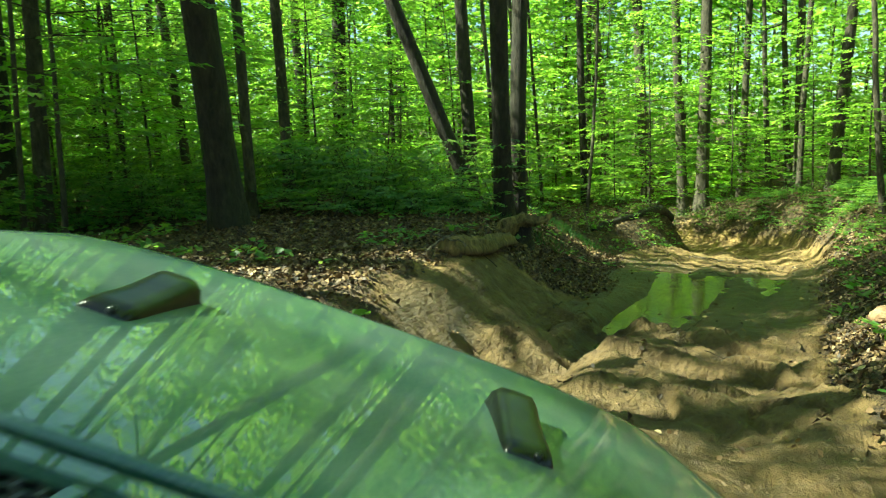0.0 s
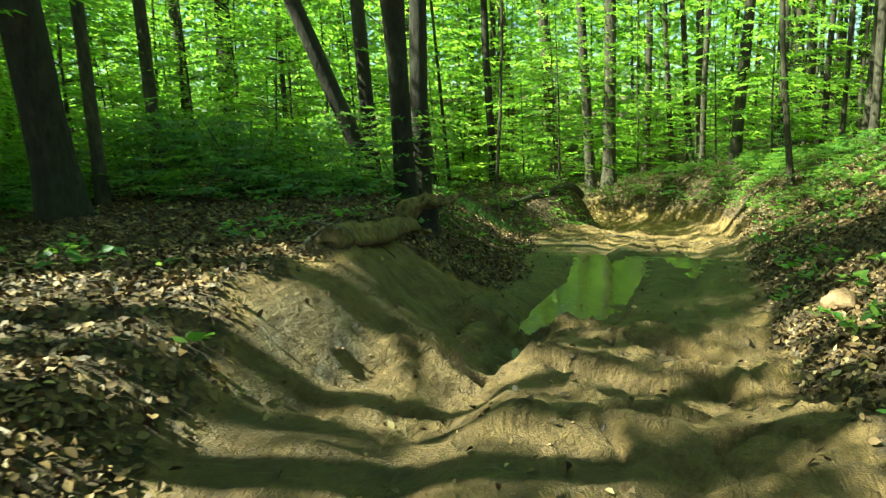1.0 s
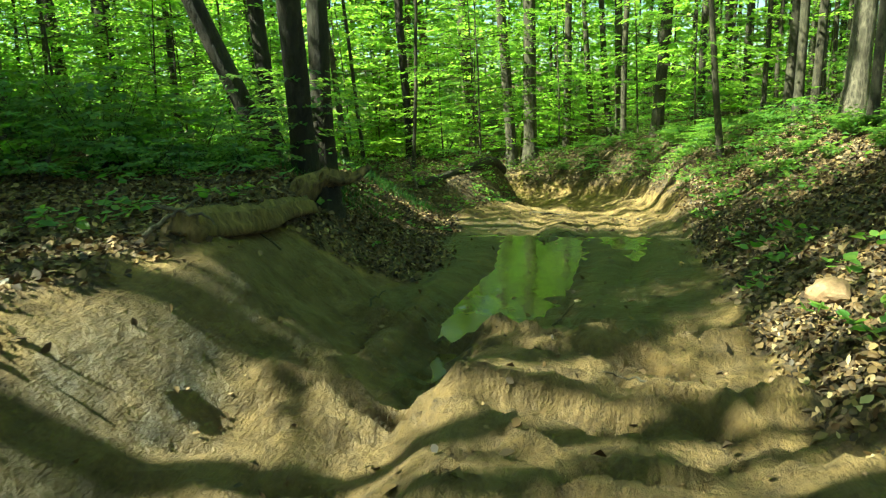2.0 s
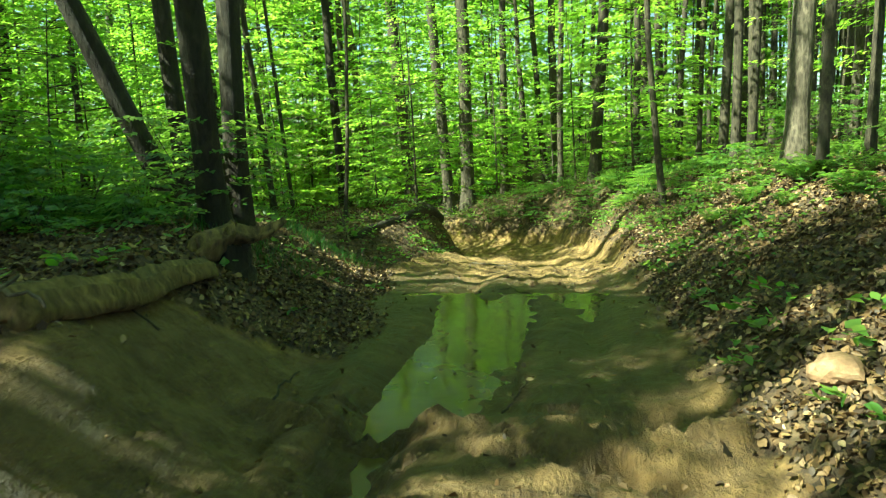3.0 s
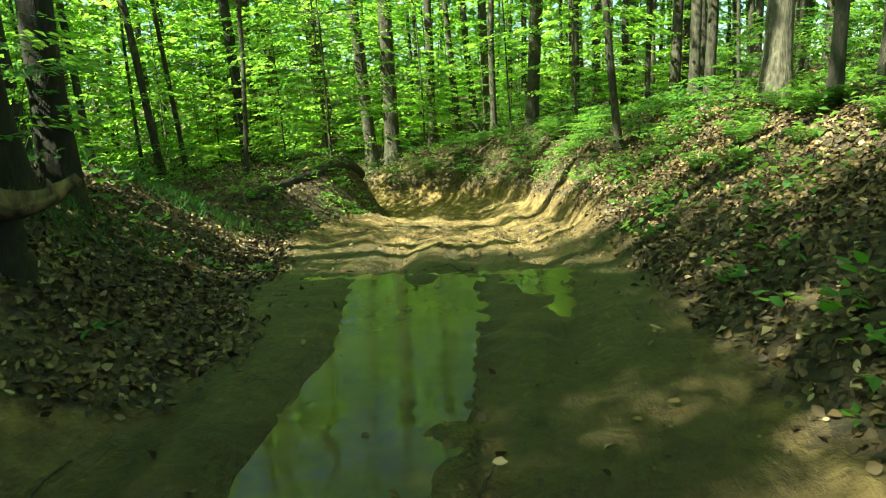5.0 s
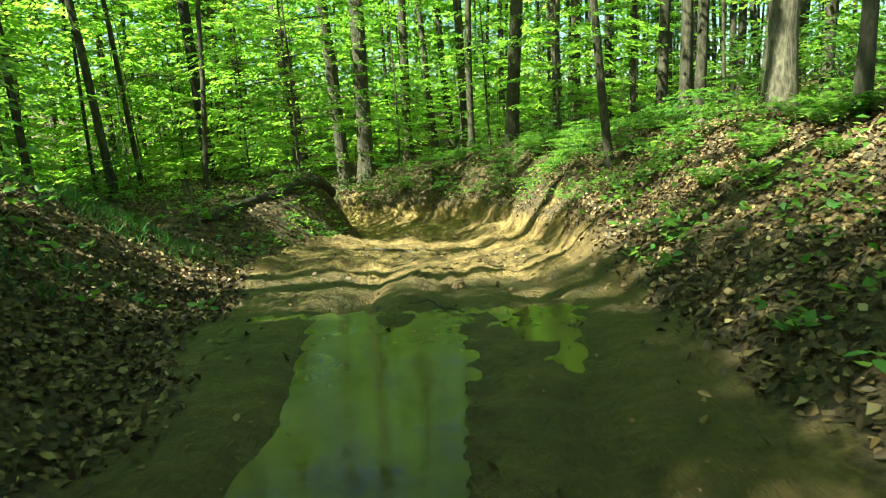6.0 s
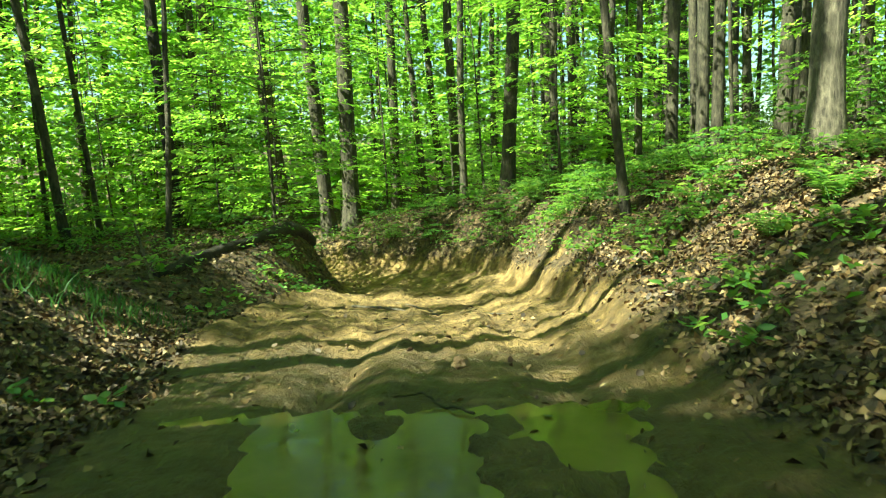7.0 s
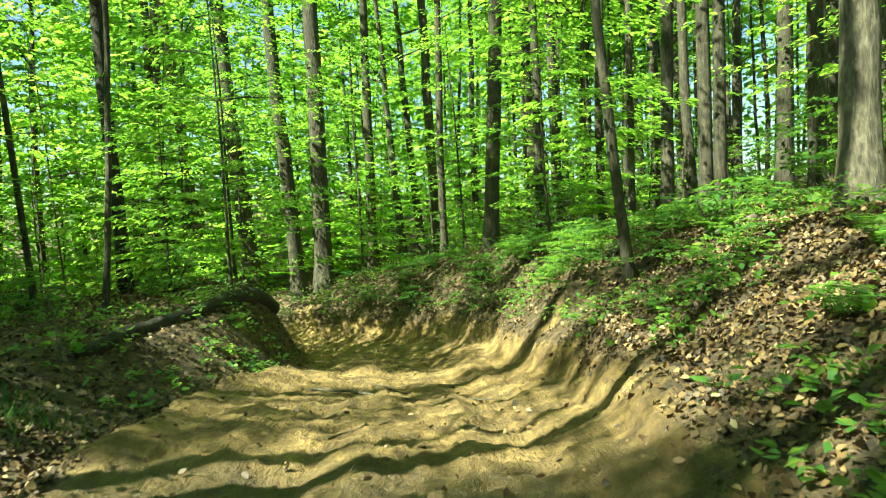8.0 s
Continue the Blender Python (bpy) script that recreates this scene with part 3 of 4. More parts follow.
for x, y, dia, lx, ly in SLOPE:
    tall_tree(x, y, dia, 17 + 9 * min(dia, 0.5) / 0.5, (lx, ly), label="straight tree standing on the sunlit leafy slope", group="trees on the slope")
tall_tree(12.75, 15.2, 0.46, 26, (0.05, 0.0), 0.0, BARK_PALE, "stout tree with rough pale bark on the slope", group="trees on the slope")
crooked = tall_tree(11.4, 17.7, 0.17, 13, (-0.10, 0.0), -0.15, BARK, "thin crooked young tree at the scarp's edge", 3, group="trees on the slope")

# unseen trees, added so that their trunks throw shadow bands over the mud
SHADOW_TREES = [(-5.4, 4.75, 0.42), (-7.2, 5.95, 0.34), (-9.4, 7.2, 0.46), (-6.3, 8.6, 0.4), (-12.2, 5.3, 0.4), (-10.6, 8.2, 0.3)]
for x, y, dia in SHADOW_TREES:
    tall_tree(x, y, dia, 21, (0.0, 0.0), label="unseen tall tree added to throw shadow bands on the trail", limbs=7, group="trees on the low bank")

# ---- the rest of the forest, with unseen trees added for shade ----
spots = []


def free(x, y, gap):
    d, s, zc = trail_place([x], [y])
    if abs(d[0]) < 3.2 or -18 < x < -2.5 and -2.6 < y < 3.4:
        return False
    return all((x - a) ** 2 + (y - b) ** 2 > gap * gap for a, b in spots)


for ob in list(scene.objects):
    if ob.name.startswith("tree"):
        spots.append((ob.location.x, ob.location.y))
PROTO = []
for k in range(6):
    (v, f), p, tips = stem(np.random.default_rng(300 + k), 20, 0.16 + 0.05 * k, (0.02 * (k - 2), 0.01 * k), 0.1 * (k % 3 - 1), 5, 8)
    PROTO.append((raw_mesh("trunk", v, f, BARK, smooth=True), p[-1]))
fill_rng = np.random.default_rng(21)


def fill_tree(x, y, k, size, dense=False):
    base = new("tree")
    me, top = PROTO[k]
    part("trunk", me, base)
    # the fullest crowns go to trees placed to shade what lies downsun
    kinds = DENSE_CROWNS if dense or (x < -11 and 10 < y < 30) else THIN_CROWNS if glade(x, y) else FAR_CROWNS if y > 38 else CROWNS
    part("crown", kinds[int(fill_rng.integers(len(kinds)))], base, Matrix.Translation((float(top[0]), float(top[1]), float(top[2]))) @ pose(0, 0, 0, 0, 0, float(fill_rng.uniform(0, 360))))
    base.matrix_basis = pose(x, y, ground_at(x, y), 0, 0, float(fill_rng.uniform(0, 360))) @ Matrix.Scale(size, 4)
    tagged(base, "slender forest tree among dense green understory, some added unseen for shade", "tree", "tall trees of the forest")
    spots.append((x, y))


made = 0
for attempt in range(3600):
    if made >= 120:
        break
    x, y = fill_rng.uniform(-38, 62), fill_rng.uniform(12, 75)
    if abs(x - 10) > 14 + 0.75 * y or (y < 24 and -4 < x < 12) or (glade(x, y) and fill_rng.uniform() < 0.6) or not free(x, y, 2.0):
        continue
    fill_tree(x, y, int(fill_rng.integers(6)), fill_rng.uniform(0.7, 1.2))
    made += 1
# unseen trees beside and behind the start, for closure and shade
made = 0
for attempt in range(660):
    if made >= 22:
        break
    x, y = fill_rng.uniform(-22, 22), fill_rng.uniform(-22, 12)
    if not free(x, y, 3.2) or (y > 5 and -9 < x < 14):
        continue
    fill_tree(x, y, int(fill_rng.integers(6)), fill_rng.uniform(0.8, 1.15))
    made += 1

# unseen full-crowned trees, added to shade the near trail from the left
made = 0
for attempt in range(1200):
    if made >= 35:
        break
    x, y = fill_rng.uniform(-21, -6.5), fill_rng.uniform(-10, 3.3) if made < 26 else fill_rng.uniform(10.4, 12.0)
    if not free(x, y, 1.3 if y < 9 else 0.9) or (y > 9 and x > -7.4) or -1.2 < y < 1.8:
        continue
    fill_tree(x, y, int(fill_rng.integers(6)), fill_rng.uniform(0.7, 1.0) if y < 9 else 0.75, True)
    made += 1

# unseen trees added to shade the puddle and the near slope
for x, y in ((-7.7, 10.7), (-9.3, 11.0), (-10.8, 10.5), (-12.6, 10.8), (-6.4, 10.9), (-14.0, 10.6)):
    fill_tree(x, y, int(fill_rng.integers(6)), 0.74, True)

# unseen trees added to shade the first metres of the trail
for x, y in ((-9.2, 2.4), (-6.8, 2.0), (-12.0, 2.2)):
    fill_tree(x, y, int(fill_rng.integers(6)), 0.9)
# trees added at the left edge, every other one full-crowned, to shade the woods
made = 0
for attempt in range(800):
    if made >= 12:
        break
    x, y = fill_rng.uniform(-27, -12), fill_rng.uniform(14, 33)
    if not free(x, y, 1.8):
        continue
    fill_tree(x, y, int(fill_rng.integers(6)), fill_rng.uniform(0.75, 1.0), made % 2 == 0)
    made += 1

made = 0
for attempt in range(2400):
    if made >= 75:
        break
    x, y = fill_rng.uniform(15, 52), fill_rng.uniform(16, 58)
    if x < 0.42 * y + 6 or not free(x, y, 1.5):
        continue
    fill_tree(x, y, int(fill_rng.integers(3)), fill_rng.uniform(0.7, 1.1), made % 2 == 0)
    made += 1

# unseen full crowns added on the right to hold off skylight
made = 0
for attempt in range(1500):
    if made >= 46:
        break
    x, y = fill_rng.uniform(4, 24), fill_rng.uniform(-18, 13)
    if not free(x, y, 1.8) or x < 7.5 and y > 3 or x < 0.45 * y + 8.5 and y > 3:
        continue
    fill_tree(x, y, int(fill_rng.integers(6)), fill_rng.uniform(0.85, 1.1), True)
    made += 1

# young trees of the understory
YOUNG, YOUNG_FAR = [], []
for far in (False, True):
    for k in range(6 if not far else 4):
        rng = np.random.default_rng(500 + k + 20 * far)
        h = ((3.0, 4.2, 5.5, 6.5, 8.0, 9.5) if not far else (5.0, 7.0, 9.0, 11.0))[k]
        (v, f), p, tips = stem(rng, h, 0.045 + 0.01 * k, (rng.uniform(-0.06, 0.06), rng.uniform(-0.06, 0.06)), 0.05, 0, 6)
        base = new("sapling")
        part("trunk", raw_mesh("trunk", v, f, BARK, smooth=True), base)
        v, f = joined(twig_bits(rng, p, h * 0.25, h * 0.95, 1.0 + 0.16 * h, 12 + 2 * k))
        tagged(part("branchwork", raw_mesh("branchwork", v, f, BARK, smooth=True), base), kind="stuff")
        if far:
            crown = crown_mesh("crown", 640 + k, h * 0.08, h * 1.03, 1.0 + 0.22 * h, 40 + 8 * k, 20, 0.25, LEAF_YOUNG)
        else:
            crown = crown_mesh("crown", 600 + k, h * 0.12, h * 1.03, 0.8 + 0.2 * h, 46 + 9 * k, 42, 0.128, LEAF_YOUNG)
        tagged(part("crown", crown, base), kind="stuff")
        tagged(base, "young leafy tree with layered bright green sprays", "sapling", "saplings of the understory")
        (YOUNG_FAR if far else YOUNG).append(base)
low_leaves = crown_mesh("foliage", 655, 1.8, 5.2, 1.5, 26, 40, 0.11, LEAF_YOUNG)
tagged(part("foliage", low_leaves, crooked, Matrix.Translation((-0.5, 0.2, 0.2))), kind="stuff")
place_rng = np.random.default_rng(77)
first = set()


def plant(kinds, k, x, y, size):
    m = pose(x, y, ground_at(x, y), 0, 0, float(place_rng.uniform(0, 360))) @ Matrix.Scale(float(size), 4)
    me = kinds[k]
    if me.name not in first:
        first.add(me.name)
        me.matrix_basis = m
    else:
        copy_thing(me, m).matrix_basis = m


for x, y, k in ((7.2, 23.9, 3), (8.9, 29.9, 4), (6.3, 25.2, 1), (8.2, 27.4, 5)):
    plant(YOUNG, k, x, y, 1.0)
for k in range(7):
    plant(YOUNG, 1 + k % 3, place_rng.uniform(-3.5, 2.6), 18.5 + 8.5 * k / 7 + place_rng.uniform(-0.3, 0.3), place_rng.uniform(0.8, 1.0))
made = 0
for attempt in range(8000):
    if made >= 265:
        break
    u = place_rng.uniform()
    y = 9 + 50 * u ** 1.2
    x = place_rng.uniform(-0.75 * y - 3, 0.9 * y + 9)
    d, s, zc = trail_place([x], [y])
    if (-3.4 if y < 20 else -2.8) < d[0] < (3.4 if y > 22 else 6.5) or not all((x - a) ** 2 + (y - b) ** 2 > 0.5 for a, b in spots):
        continue
    if (y < 14 and -4.5 < x < 9) or (12 < y < 26 and -3.2 < x < 8):
        continue
    if (x > 9 and y < 32 or x > 0.5 * y + 4) and place_rng.uniform() < (0.75 if x > 0.5 * y + 4 else 0.5):
        continue
    kinds = YOUNG_FAR if y > 33 else YOUNG
    plant(kinds, int(place_rng.integers(len(kinds))), x, y, place_rng.uniform(0.8, 1.25))
    spots.append((x, y))
    made += 1

# low shrubs
BUSH = []
for k in range(4):
    rng = np.random.default_rng(700 + k)
    h = 0.5 + 0.28 * k
    base = new("shrub")
    bits = []
    for j in range(7):
        az, u = rng.uniform(0, 6.28), np.linspace(0, 1, 5)
        bits.append(tube(np.stack([np.cos(az) * u * 0.5 * h, np.sin(az) * u * 0.5 * h, u * h - 0.03], axis=1), 0.008 * (1 - 0.7 * u), 4))
    v, f = joined(bits)
    tagged(part("branchwork", raw_mesh("branchwork", v, f, BARK, smooth=True), base), kind="stuff")
    tagged(part("foliage", crown_mesh("foliage", 720 + k, h * 0.2, h * 1.1, 0.55 + 0.35 * h, 20 + 5 * k, 18, 0.1, LEAF_HERB), base), kind="stuff")
    tagged(base, "low leafy green shrub growing from the forest floor", "shrub", "shrubs of the forest floor")
    BUSH.append(base)
made = 0
for attempt in range(6900):
    if made >= 230:
        break
    y = 8 + 32 * place_rng.uniform() ** 1.1
    x = place_rng.uniform(-0.6 * y - 2, 0.8 * y + 8)
    d, s, zc = trail_place([x], [y])
    if -3.6 < d[0] < (4.4 if y > 16 else 5.5) or (y < 12.5 and x > -6) and d[0] < 0:
        continue
    if x > 9 and place_rng.uniform() < 0.6 or -7.0 < d[0] < 0 and 15 < s[0] < 25:
        continue
    plant(BUSH, int(place_rng.integers(4)), x, y, place_rng.uniform(0.7, 1.3))
    made += 1


for attempt in range(34):
    x, y = place_rng.uniform(-6.5, 0.9), place_rng.uniform(11.2, 14.5)
    plant(BUSH, int(place_rng.integers(3)), x, y, place_rng.uniform(0.55, 0.95))


made = 0
for attempt in range(900):
    if made >= 60:
        break
    x, y = place_rng.uniform(6, 15), place_rng.uniform(15.5, 31)
    d, s, zc = trail_place([x], [y])
    if not 2.2 < d[0] < 4.6 or not 18.5 < s[0] < 31 or place_rng.uniform() > 0.35 + 0.65 * (d[0] > 3.0):
        continue
    plant(BUSH, int(place_rng.integers(2)), x, y, place_rng.uniform(0.4, 0.8))
    made += 1


def far_woods():
    """The forest's distance: foliage past the trees that can be told apart."""
    rng = np.random.default_rng(91)
    n = 80000
    az = rng.uniform(-1.25, 1.55, n)
    dist = rng.uniform(46, 95, n)
    x, y = 6 + dist * np.sin(az), 8 + dist * np.cos(az)
    clump = wave(x, y, 5.0, 31)
    top = 17 + 6 * clump
    z = terrain(x, y)[0] + rng.uniform(0, 1, n) ** 1.15 * top
    keep = ((az < 0.6) | (az > 0.95) | (rng.uniform(0, 1, n) < 0.6)) & (wave(x + z * 1.3, y - z * 1.7, 3.0, 33, 2) > -0.35)
    c = np.stack([x, y, z], axis=1)[keep]
    k = len(c)
    normal = np.array([0, 0, 1.0]) + rng.normal(0, 0.5, (k, 3))
    v, f = leaves(rng, c, normal, rng.normal(0, 1, (k, 3)), rng.uniform(0.4, 0.9, k), 0.75)
    ob = new("far_woods", raw_mesh("far_woods", v, f, LEAF_CANOPY))
    tagged(ob, "dense green foliage of the distant woods", "foliage", kind="stuff")


far_woods()

# ---- forest floor ----


def scatter(rng, n, x0, x1, y0, y1, accept):
    x, y = rng.uniform(x0, x1, n), rng.uniform(y0, y1, n)
    z, soil = terrain(x, y)
    d, s, zc = trail_place(x, y)
    k = accept(x, y, d, s, soil) > rng.uniform(0, 1, n)
    return x[k], y[k], z[k]


def slope_normal(x, y):
    e = 0.08
    zx = (terrain(x + e, y)[0] - terrain(x - e, y)[0]) / (2 * e)
    zy = (terrain(x, y + e)[0] - terrain(x, y - e)[0]) / (2 * e)
    return unit(np.stack([-zx, -zy, np.ones(len(zx))], axis=1))


def leaf_litter():
    rng = np.random.default_rng(11)
    spread = lambda x, y, d, s, soil: (1 - 0.985 * ease(0.1, 0.8, soil)) * (0.45 + 0.55 * ease(-0.3, 0.4, wave(x, y, 1.1, 41)))
    bits = []
    for make, count, x0, x1, y0, y1, small, large in ((ovals, 165000, -3.5, 13, 4, 18, 0.032, 0.08), (leaves, 120000, -9, 22, 1, 34, 0.05, 0.1)):
        x, y, z = scatter(rng, count, x0, x1, y0, y1, spread)
        n = slope_normal(x, y)
        k = len(x)
        c = np.stack([x, y, z + rng.uniform(0.004, 0.03, k)], axis=1)
        bits.append(make(rng, c, n + rng.normal(0, 0.55, (k, 3)), rng.normal(0, 1, (k, 3)), rng.uniform(small, large, k), 0.65, 0.5))
    v, f = joined(bits)
    tagged(new("leaf_litter", raw_mesh("leaf_litter", v, f, LITTER)), "brown dead leaves strewn over the banks", "leaf litter", kind="stuff")


def herbs():
    """Small seedlings: a few leaves round a short stalk."""
    rng = np.random.default_rng(12)
    spread = lambda x, y, d, s, soil: (soil < 0.25) * ease(-0.25, 0.4, wave(x, y, 1.6, 43)) * np.where(d > 0, 0.3 - 0.12 * ease(4.0, 6.0, d), 0.22 + 0.35 * ease(19, 22, s))
    x, y, z = scatter(rng, 27000, -6, 19, 4.5, 33, spread)
    bits = []
    per = 7
    k = len(x)
    az = rng.uniform(0, 6.28, (k, per))
    out = rng.uniform(0.02, 0.16, (k, per))
    up = rng.uniform(0.04, 0.26, (k, 1)) * rng.uniform(0.6, 1.0, (k, per))
    c = np.stack([x[:, None] + np.cos(az) * out, y[:, None] + np.sin(az) * out, z[:, None] + up], axis=2).reshape(-1, 3)
    h = np.stack([np.cos(az), np.sin(az), -0.15 + 0 * az], axis=2).reshape(-1, 3)
    v, f = ovals(rng, c, np.array([0, 0, 1.0]) + rng.normal(0, 0.3, h.shape), h, rng.uniform(0.06, 0.14, len(c)), 0.55, 0.2)
    # taller broad-leaved herbs over the slope and the mound
    broad = lambda x, y, d, s, soil: (soil < 0.2) * ease(-0.35, 0.25, wave(x, y, 1.1, 49)) * np.where(d > 0, 0.35 * ease(10, 15, s) * ease(7.0, 4.5, d) + 0.4 * ease(17, 19, s) * ease(5.0, 3.6, d), 0.45 * ease(20, 23, s))
    x, y, z = scatter(rng, 9000, 3, 18, 10, 32, broad)
    k = len(x)
    az = rng.uniform(0, 6.28, (k, per))
    out = rng.uniform(0.03, 0.24, (k, per))
    up = rng.uniform(0.1, 0.45, (k, 1)) * rng.uniform(0.5, 1.0, (k, per))
    c = np.stack([x[:, None] + np.cos(az) * out, y[:, None] + np.sin(az) * out, z[:, None] + up], axis=2).reshape(-1, 3)
    h = np.stack([np.cos(az), np.sin(az), -0.25 + 0 * az], axis=2).reshape(-1, 3)
    v2, f2 = leaves(rng, c, np.array([0, 0, 1.0]) + rng.normal(0, 0.35, h.shape), h, rng.uniform(0.05, 0.12, len(c)), 0.6, 0.25)
    v, f = joined([(v, f), (v2, f2)])
    tagged(new("seedlings", raw_mesh("seedlings", v, f, LEAF_HERB)), "small green seedlings among the dead leaves", "seedlings", kind="stuff")


def grass():
    rng = np.random.default_rng(13)
    spread = lambda x, y, d, s, soil: (soil < 0.1) * ease(-2.9, -4.0, d) * ease(12.3, 14.0, y) * ease(19.5, 17.5, s) * ease(0.0, 0.35, wave(x, y, 2.2, 47) + 0.3)
    x, y, z = scatter(rng, 48000, -2, 9, 12, 26, spread)
    k = len(x)
    ln = rng.uniform(0.09, 0.27, k)
    tilt = rng.normal(0, 0.4, (k, 2))
    way = unit(np.stack([tilt[:, 0], tilt[:, 1], np.ones(k)], axis=1))
    c = np.stack([x, y, z], axis=1) + way * ln[:, None] * 0.48
    flat = rng.normal(0, 1, (k, 3))
    flat[:, 2] *= 0.2
    v, f = leaves(rng, c, flat, way, ln, 0.06, 0.3)
    tagged(new("grass", raw_mesh("grass", v, f, GRASS)), "soft green grass in the shade beside the trail", "grass", kind="stuff")


def ferns():
    """Fronds of fern on the slope."""
    rng = np.random.default_rng(14)
    proto = []
    for k in range(3):
        base = new("fern")
        for j in range(8):
            az = j * 0.785 + rng.uniform(-0.3, 0.3)
            u = np.linspace(0.12, 1, 16)
            reach, rise = rng.uniform(0.3, 0.5), rng.uniform(0.18, 0.32)
            cx = np.stack([np.cos(az) * u * reach, np.sin(az) * u * reach, rise * np.sin(u * 2.2)], axis=1)
            side = np.array([-np.sin(az), np.cos(az), 0])
            ln = 0.13 * np.sin(np.pi * (0.12 + 0.86 * u)) + 0.01
            bits = [tube(np.concatenate([[[0, 0, -0.03]], cx]), np.linspace(0.004, 0.0015, 17), 3)]
            for sgn in (-1, 1):
                bits.append(leaves(rng, cx + sgn * side * ln[:, None] * 0.5, np.tile([0, 0, 1.0], (16, 1)) + rng.normal(0, 0.12, (16, 3)), np.tile(sgn * side + 0.3 * np.array([np.cos(az), np.sin(az), -0.4]), (16, 1)), ln, 0.3, 0.1))
            v, f = joined(bits)
            part("frond", raw_mesh("frond", v, f, LEAF_HERB), base)
        tagged(base, "green fern with arching fronds on the leafy slope", "fern", "ferns on the slope")
        proto.append(base)
    n = 0
    for attempt in range(2000):
        if n >= 48:
            break
        x, y = rng.uniform(5, 18), rng.uniform(7, 27)
        d, s, zc = trail_place([x], [y])
        if not 2.8 < d[0] < 8 or wave(np.array([x]), np.array([y]), 2.0, 51)[0] < -0.05:
            continue
        m = pose(x, y, ground_at(x, y) - 0.01, 0, 0, rng.uniform(0, 360)) @ Matrix.Scale(rng.uniform(0.6, 1.2), 4)
        if n < 3:
            proto[n].matrix_basis = m
        else:
            copy_thing(proto[n % 3], m).matrix_basis = m
        n += 1


leaf_litter()
herbs()
grass()
ferns()

# ---- dead wood and stones ----


def bar_between(name, a, b, r0, r1, mat, label, sag=0.0, sides=9, lumpy=0.1, seed=1, category="log", n=14):
    rng = np.random.default_rng(seed)
    a, b = np.array(a, float), np.array(b, float)
    u = np.linspace(0, 1, n)
    p = a + np.outer(u, b - a)
    p[:, 2] -= sag * np.sin(np.pi * u)
    p[1:-1] += np.cumsum(rng.normal(0, 0.012, (n - 2, 3)), axis=0) * np.sin(np.pi * u[1:-1])[:, None]
    r = r0 + (r1 - r0) * u
    if n > 20:
        under = terrain(p[:, 0], p[:, 1])[0] - p[:, 2] + 0.3 * r
        p[:, 2] += np.maximum(under, 0)
    v, f = tube(p, r, sides, lumpy, rng)
    v = np.concatenate([v, p[:1], p[-1:]])
    k = len(v)
    ends = [[k - 2, (j + 1) % sides, j, j] for j in range(sides)]
    last = (n - 1) * sides
    ends += [[k - 1, last + j, last + (j + 1) % sides, last + (j + 1) % sides] for j in range(sides)]
    me = bpy.data.meshes.new(name)
    me.from_pydata(v.tolist(), [], f.tolist() + [q[:3] for q in ends])
    me.materials.append(mat)
    me.update()
    for poly in me.polygons:
        poly.use_smooth = True
    ob = new(name, me)
    if label:
        tagged(ob, label, category)
    return ob


def on_ground(x, y, up=0.0):
    return (x, y, ground_at(x, y) + up)


bar_between("rotten_log", on_ground(0.0, 8.25, 0.03), on_ground(1.05, 10.9, 0.05), 0.15, 0.11, WOOD_ROTTEN, "crumbling yellow-brown rotten log at the bank's edge", seed=3, lumpy=0.17, n=18, sides=15)


def root_stump():
    """A torn root plate: a gnarled upright root with an arm reaching out over it."""
    base = new("root_stump")
    x, y, z = on_ground(1.27, 11.6, -0.08)
    base.matrix_basis = pose(x, y, z)
    rng = np.random.default_rng(5)
    u = np.linspace(0, 1, 14)
    p = np.stack([-0.56 + 0.66 * u ** 1.1 + 0.03 * np.sin(9 * u), -0.12 + 0.14 * u, -0.22 + 0.70 * np.sin(1.5 * u) ** 0.9], axis=1)
    v, f = tube(p, 0.15 - 0.045 * u + 0.02 * np.sin(13 * u), 13, 0.22, rng)
    root = part("root", raw_mesh("root", v, f, WOOD_ROTTEN, smooth=True), base, label="gnarled mossy root bent over in an arch")
    q = p[-2] + np.stack([0.56 * u, 0.1 * u, -0.06 * np.sin(3.2 * u) + 0.10 * u ** 2], axis=1)
    v, f = tube(q, 0.105 * (1 - 0.72 * u) + 0.012, 11, 0.2, rng)
    part("root_arm", raw_mesh("root_arm", v, f, WOOD_ROTTEN, smooth=True), base)
    for at, dx, dz in ((4, -0.10, 0.12), (7, -0.05, 0.16), (10, 0.06, 0.13), (2, 0.12, -0.18), (5, 0.2, -0.22)):
        w = p[at] + np.stack([dx * u, -0.08 * u, dz * u], axis=1)
        v, f = tube(w, 0.035 * (1 - 0.8 * u) + 0.004, 6, 0.15, rng)
        part("splinter", raw_mesh("splinter", v, f, WOOD_ROTTEN, smooth=True), root)
    # dark block put in for the shaded hollow beneath the arch
    w = np.stack([0.02 + 0.05 * u, 0.16 + 0.04 * u, -0.35 + 0.76 * u], axis=1)
    v, f = tube(w, 0.25 * (1 - 0.35 * u) + 0.03 * np.exp(-6 * u), 13, 0.16, rng)
    part("stump", raw_mesh("stump", v, f, BARK_DARK, smooth=True), base, label="dark block standing in for the shaded hollow under the root")
    tagged(base, "gnarled root stump with an arm jutting sideways", "stump")


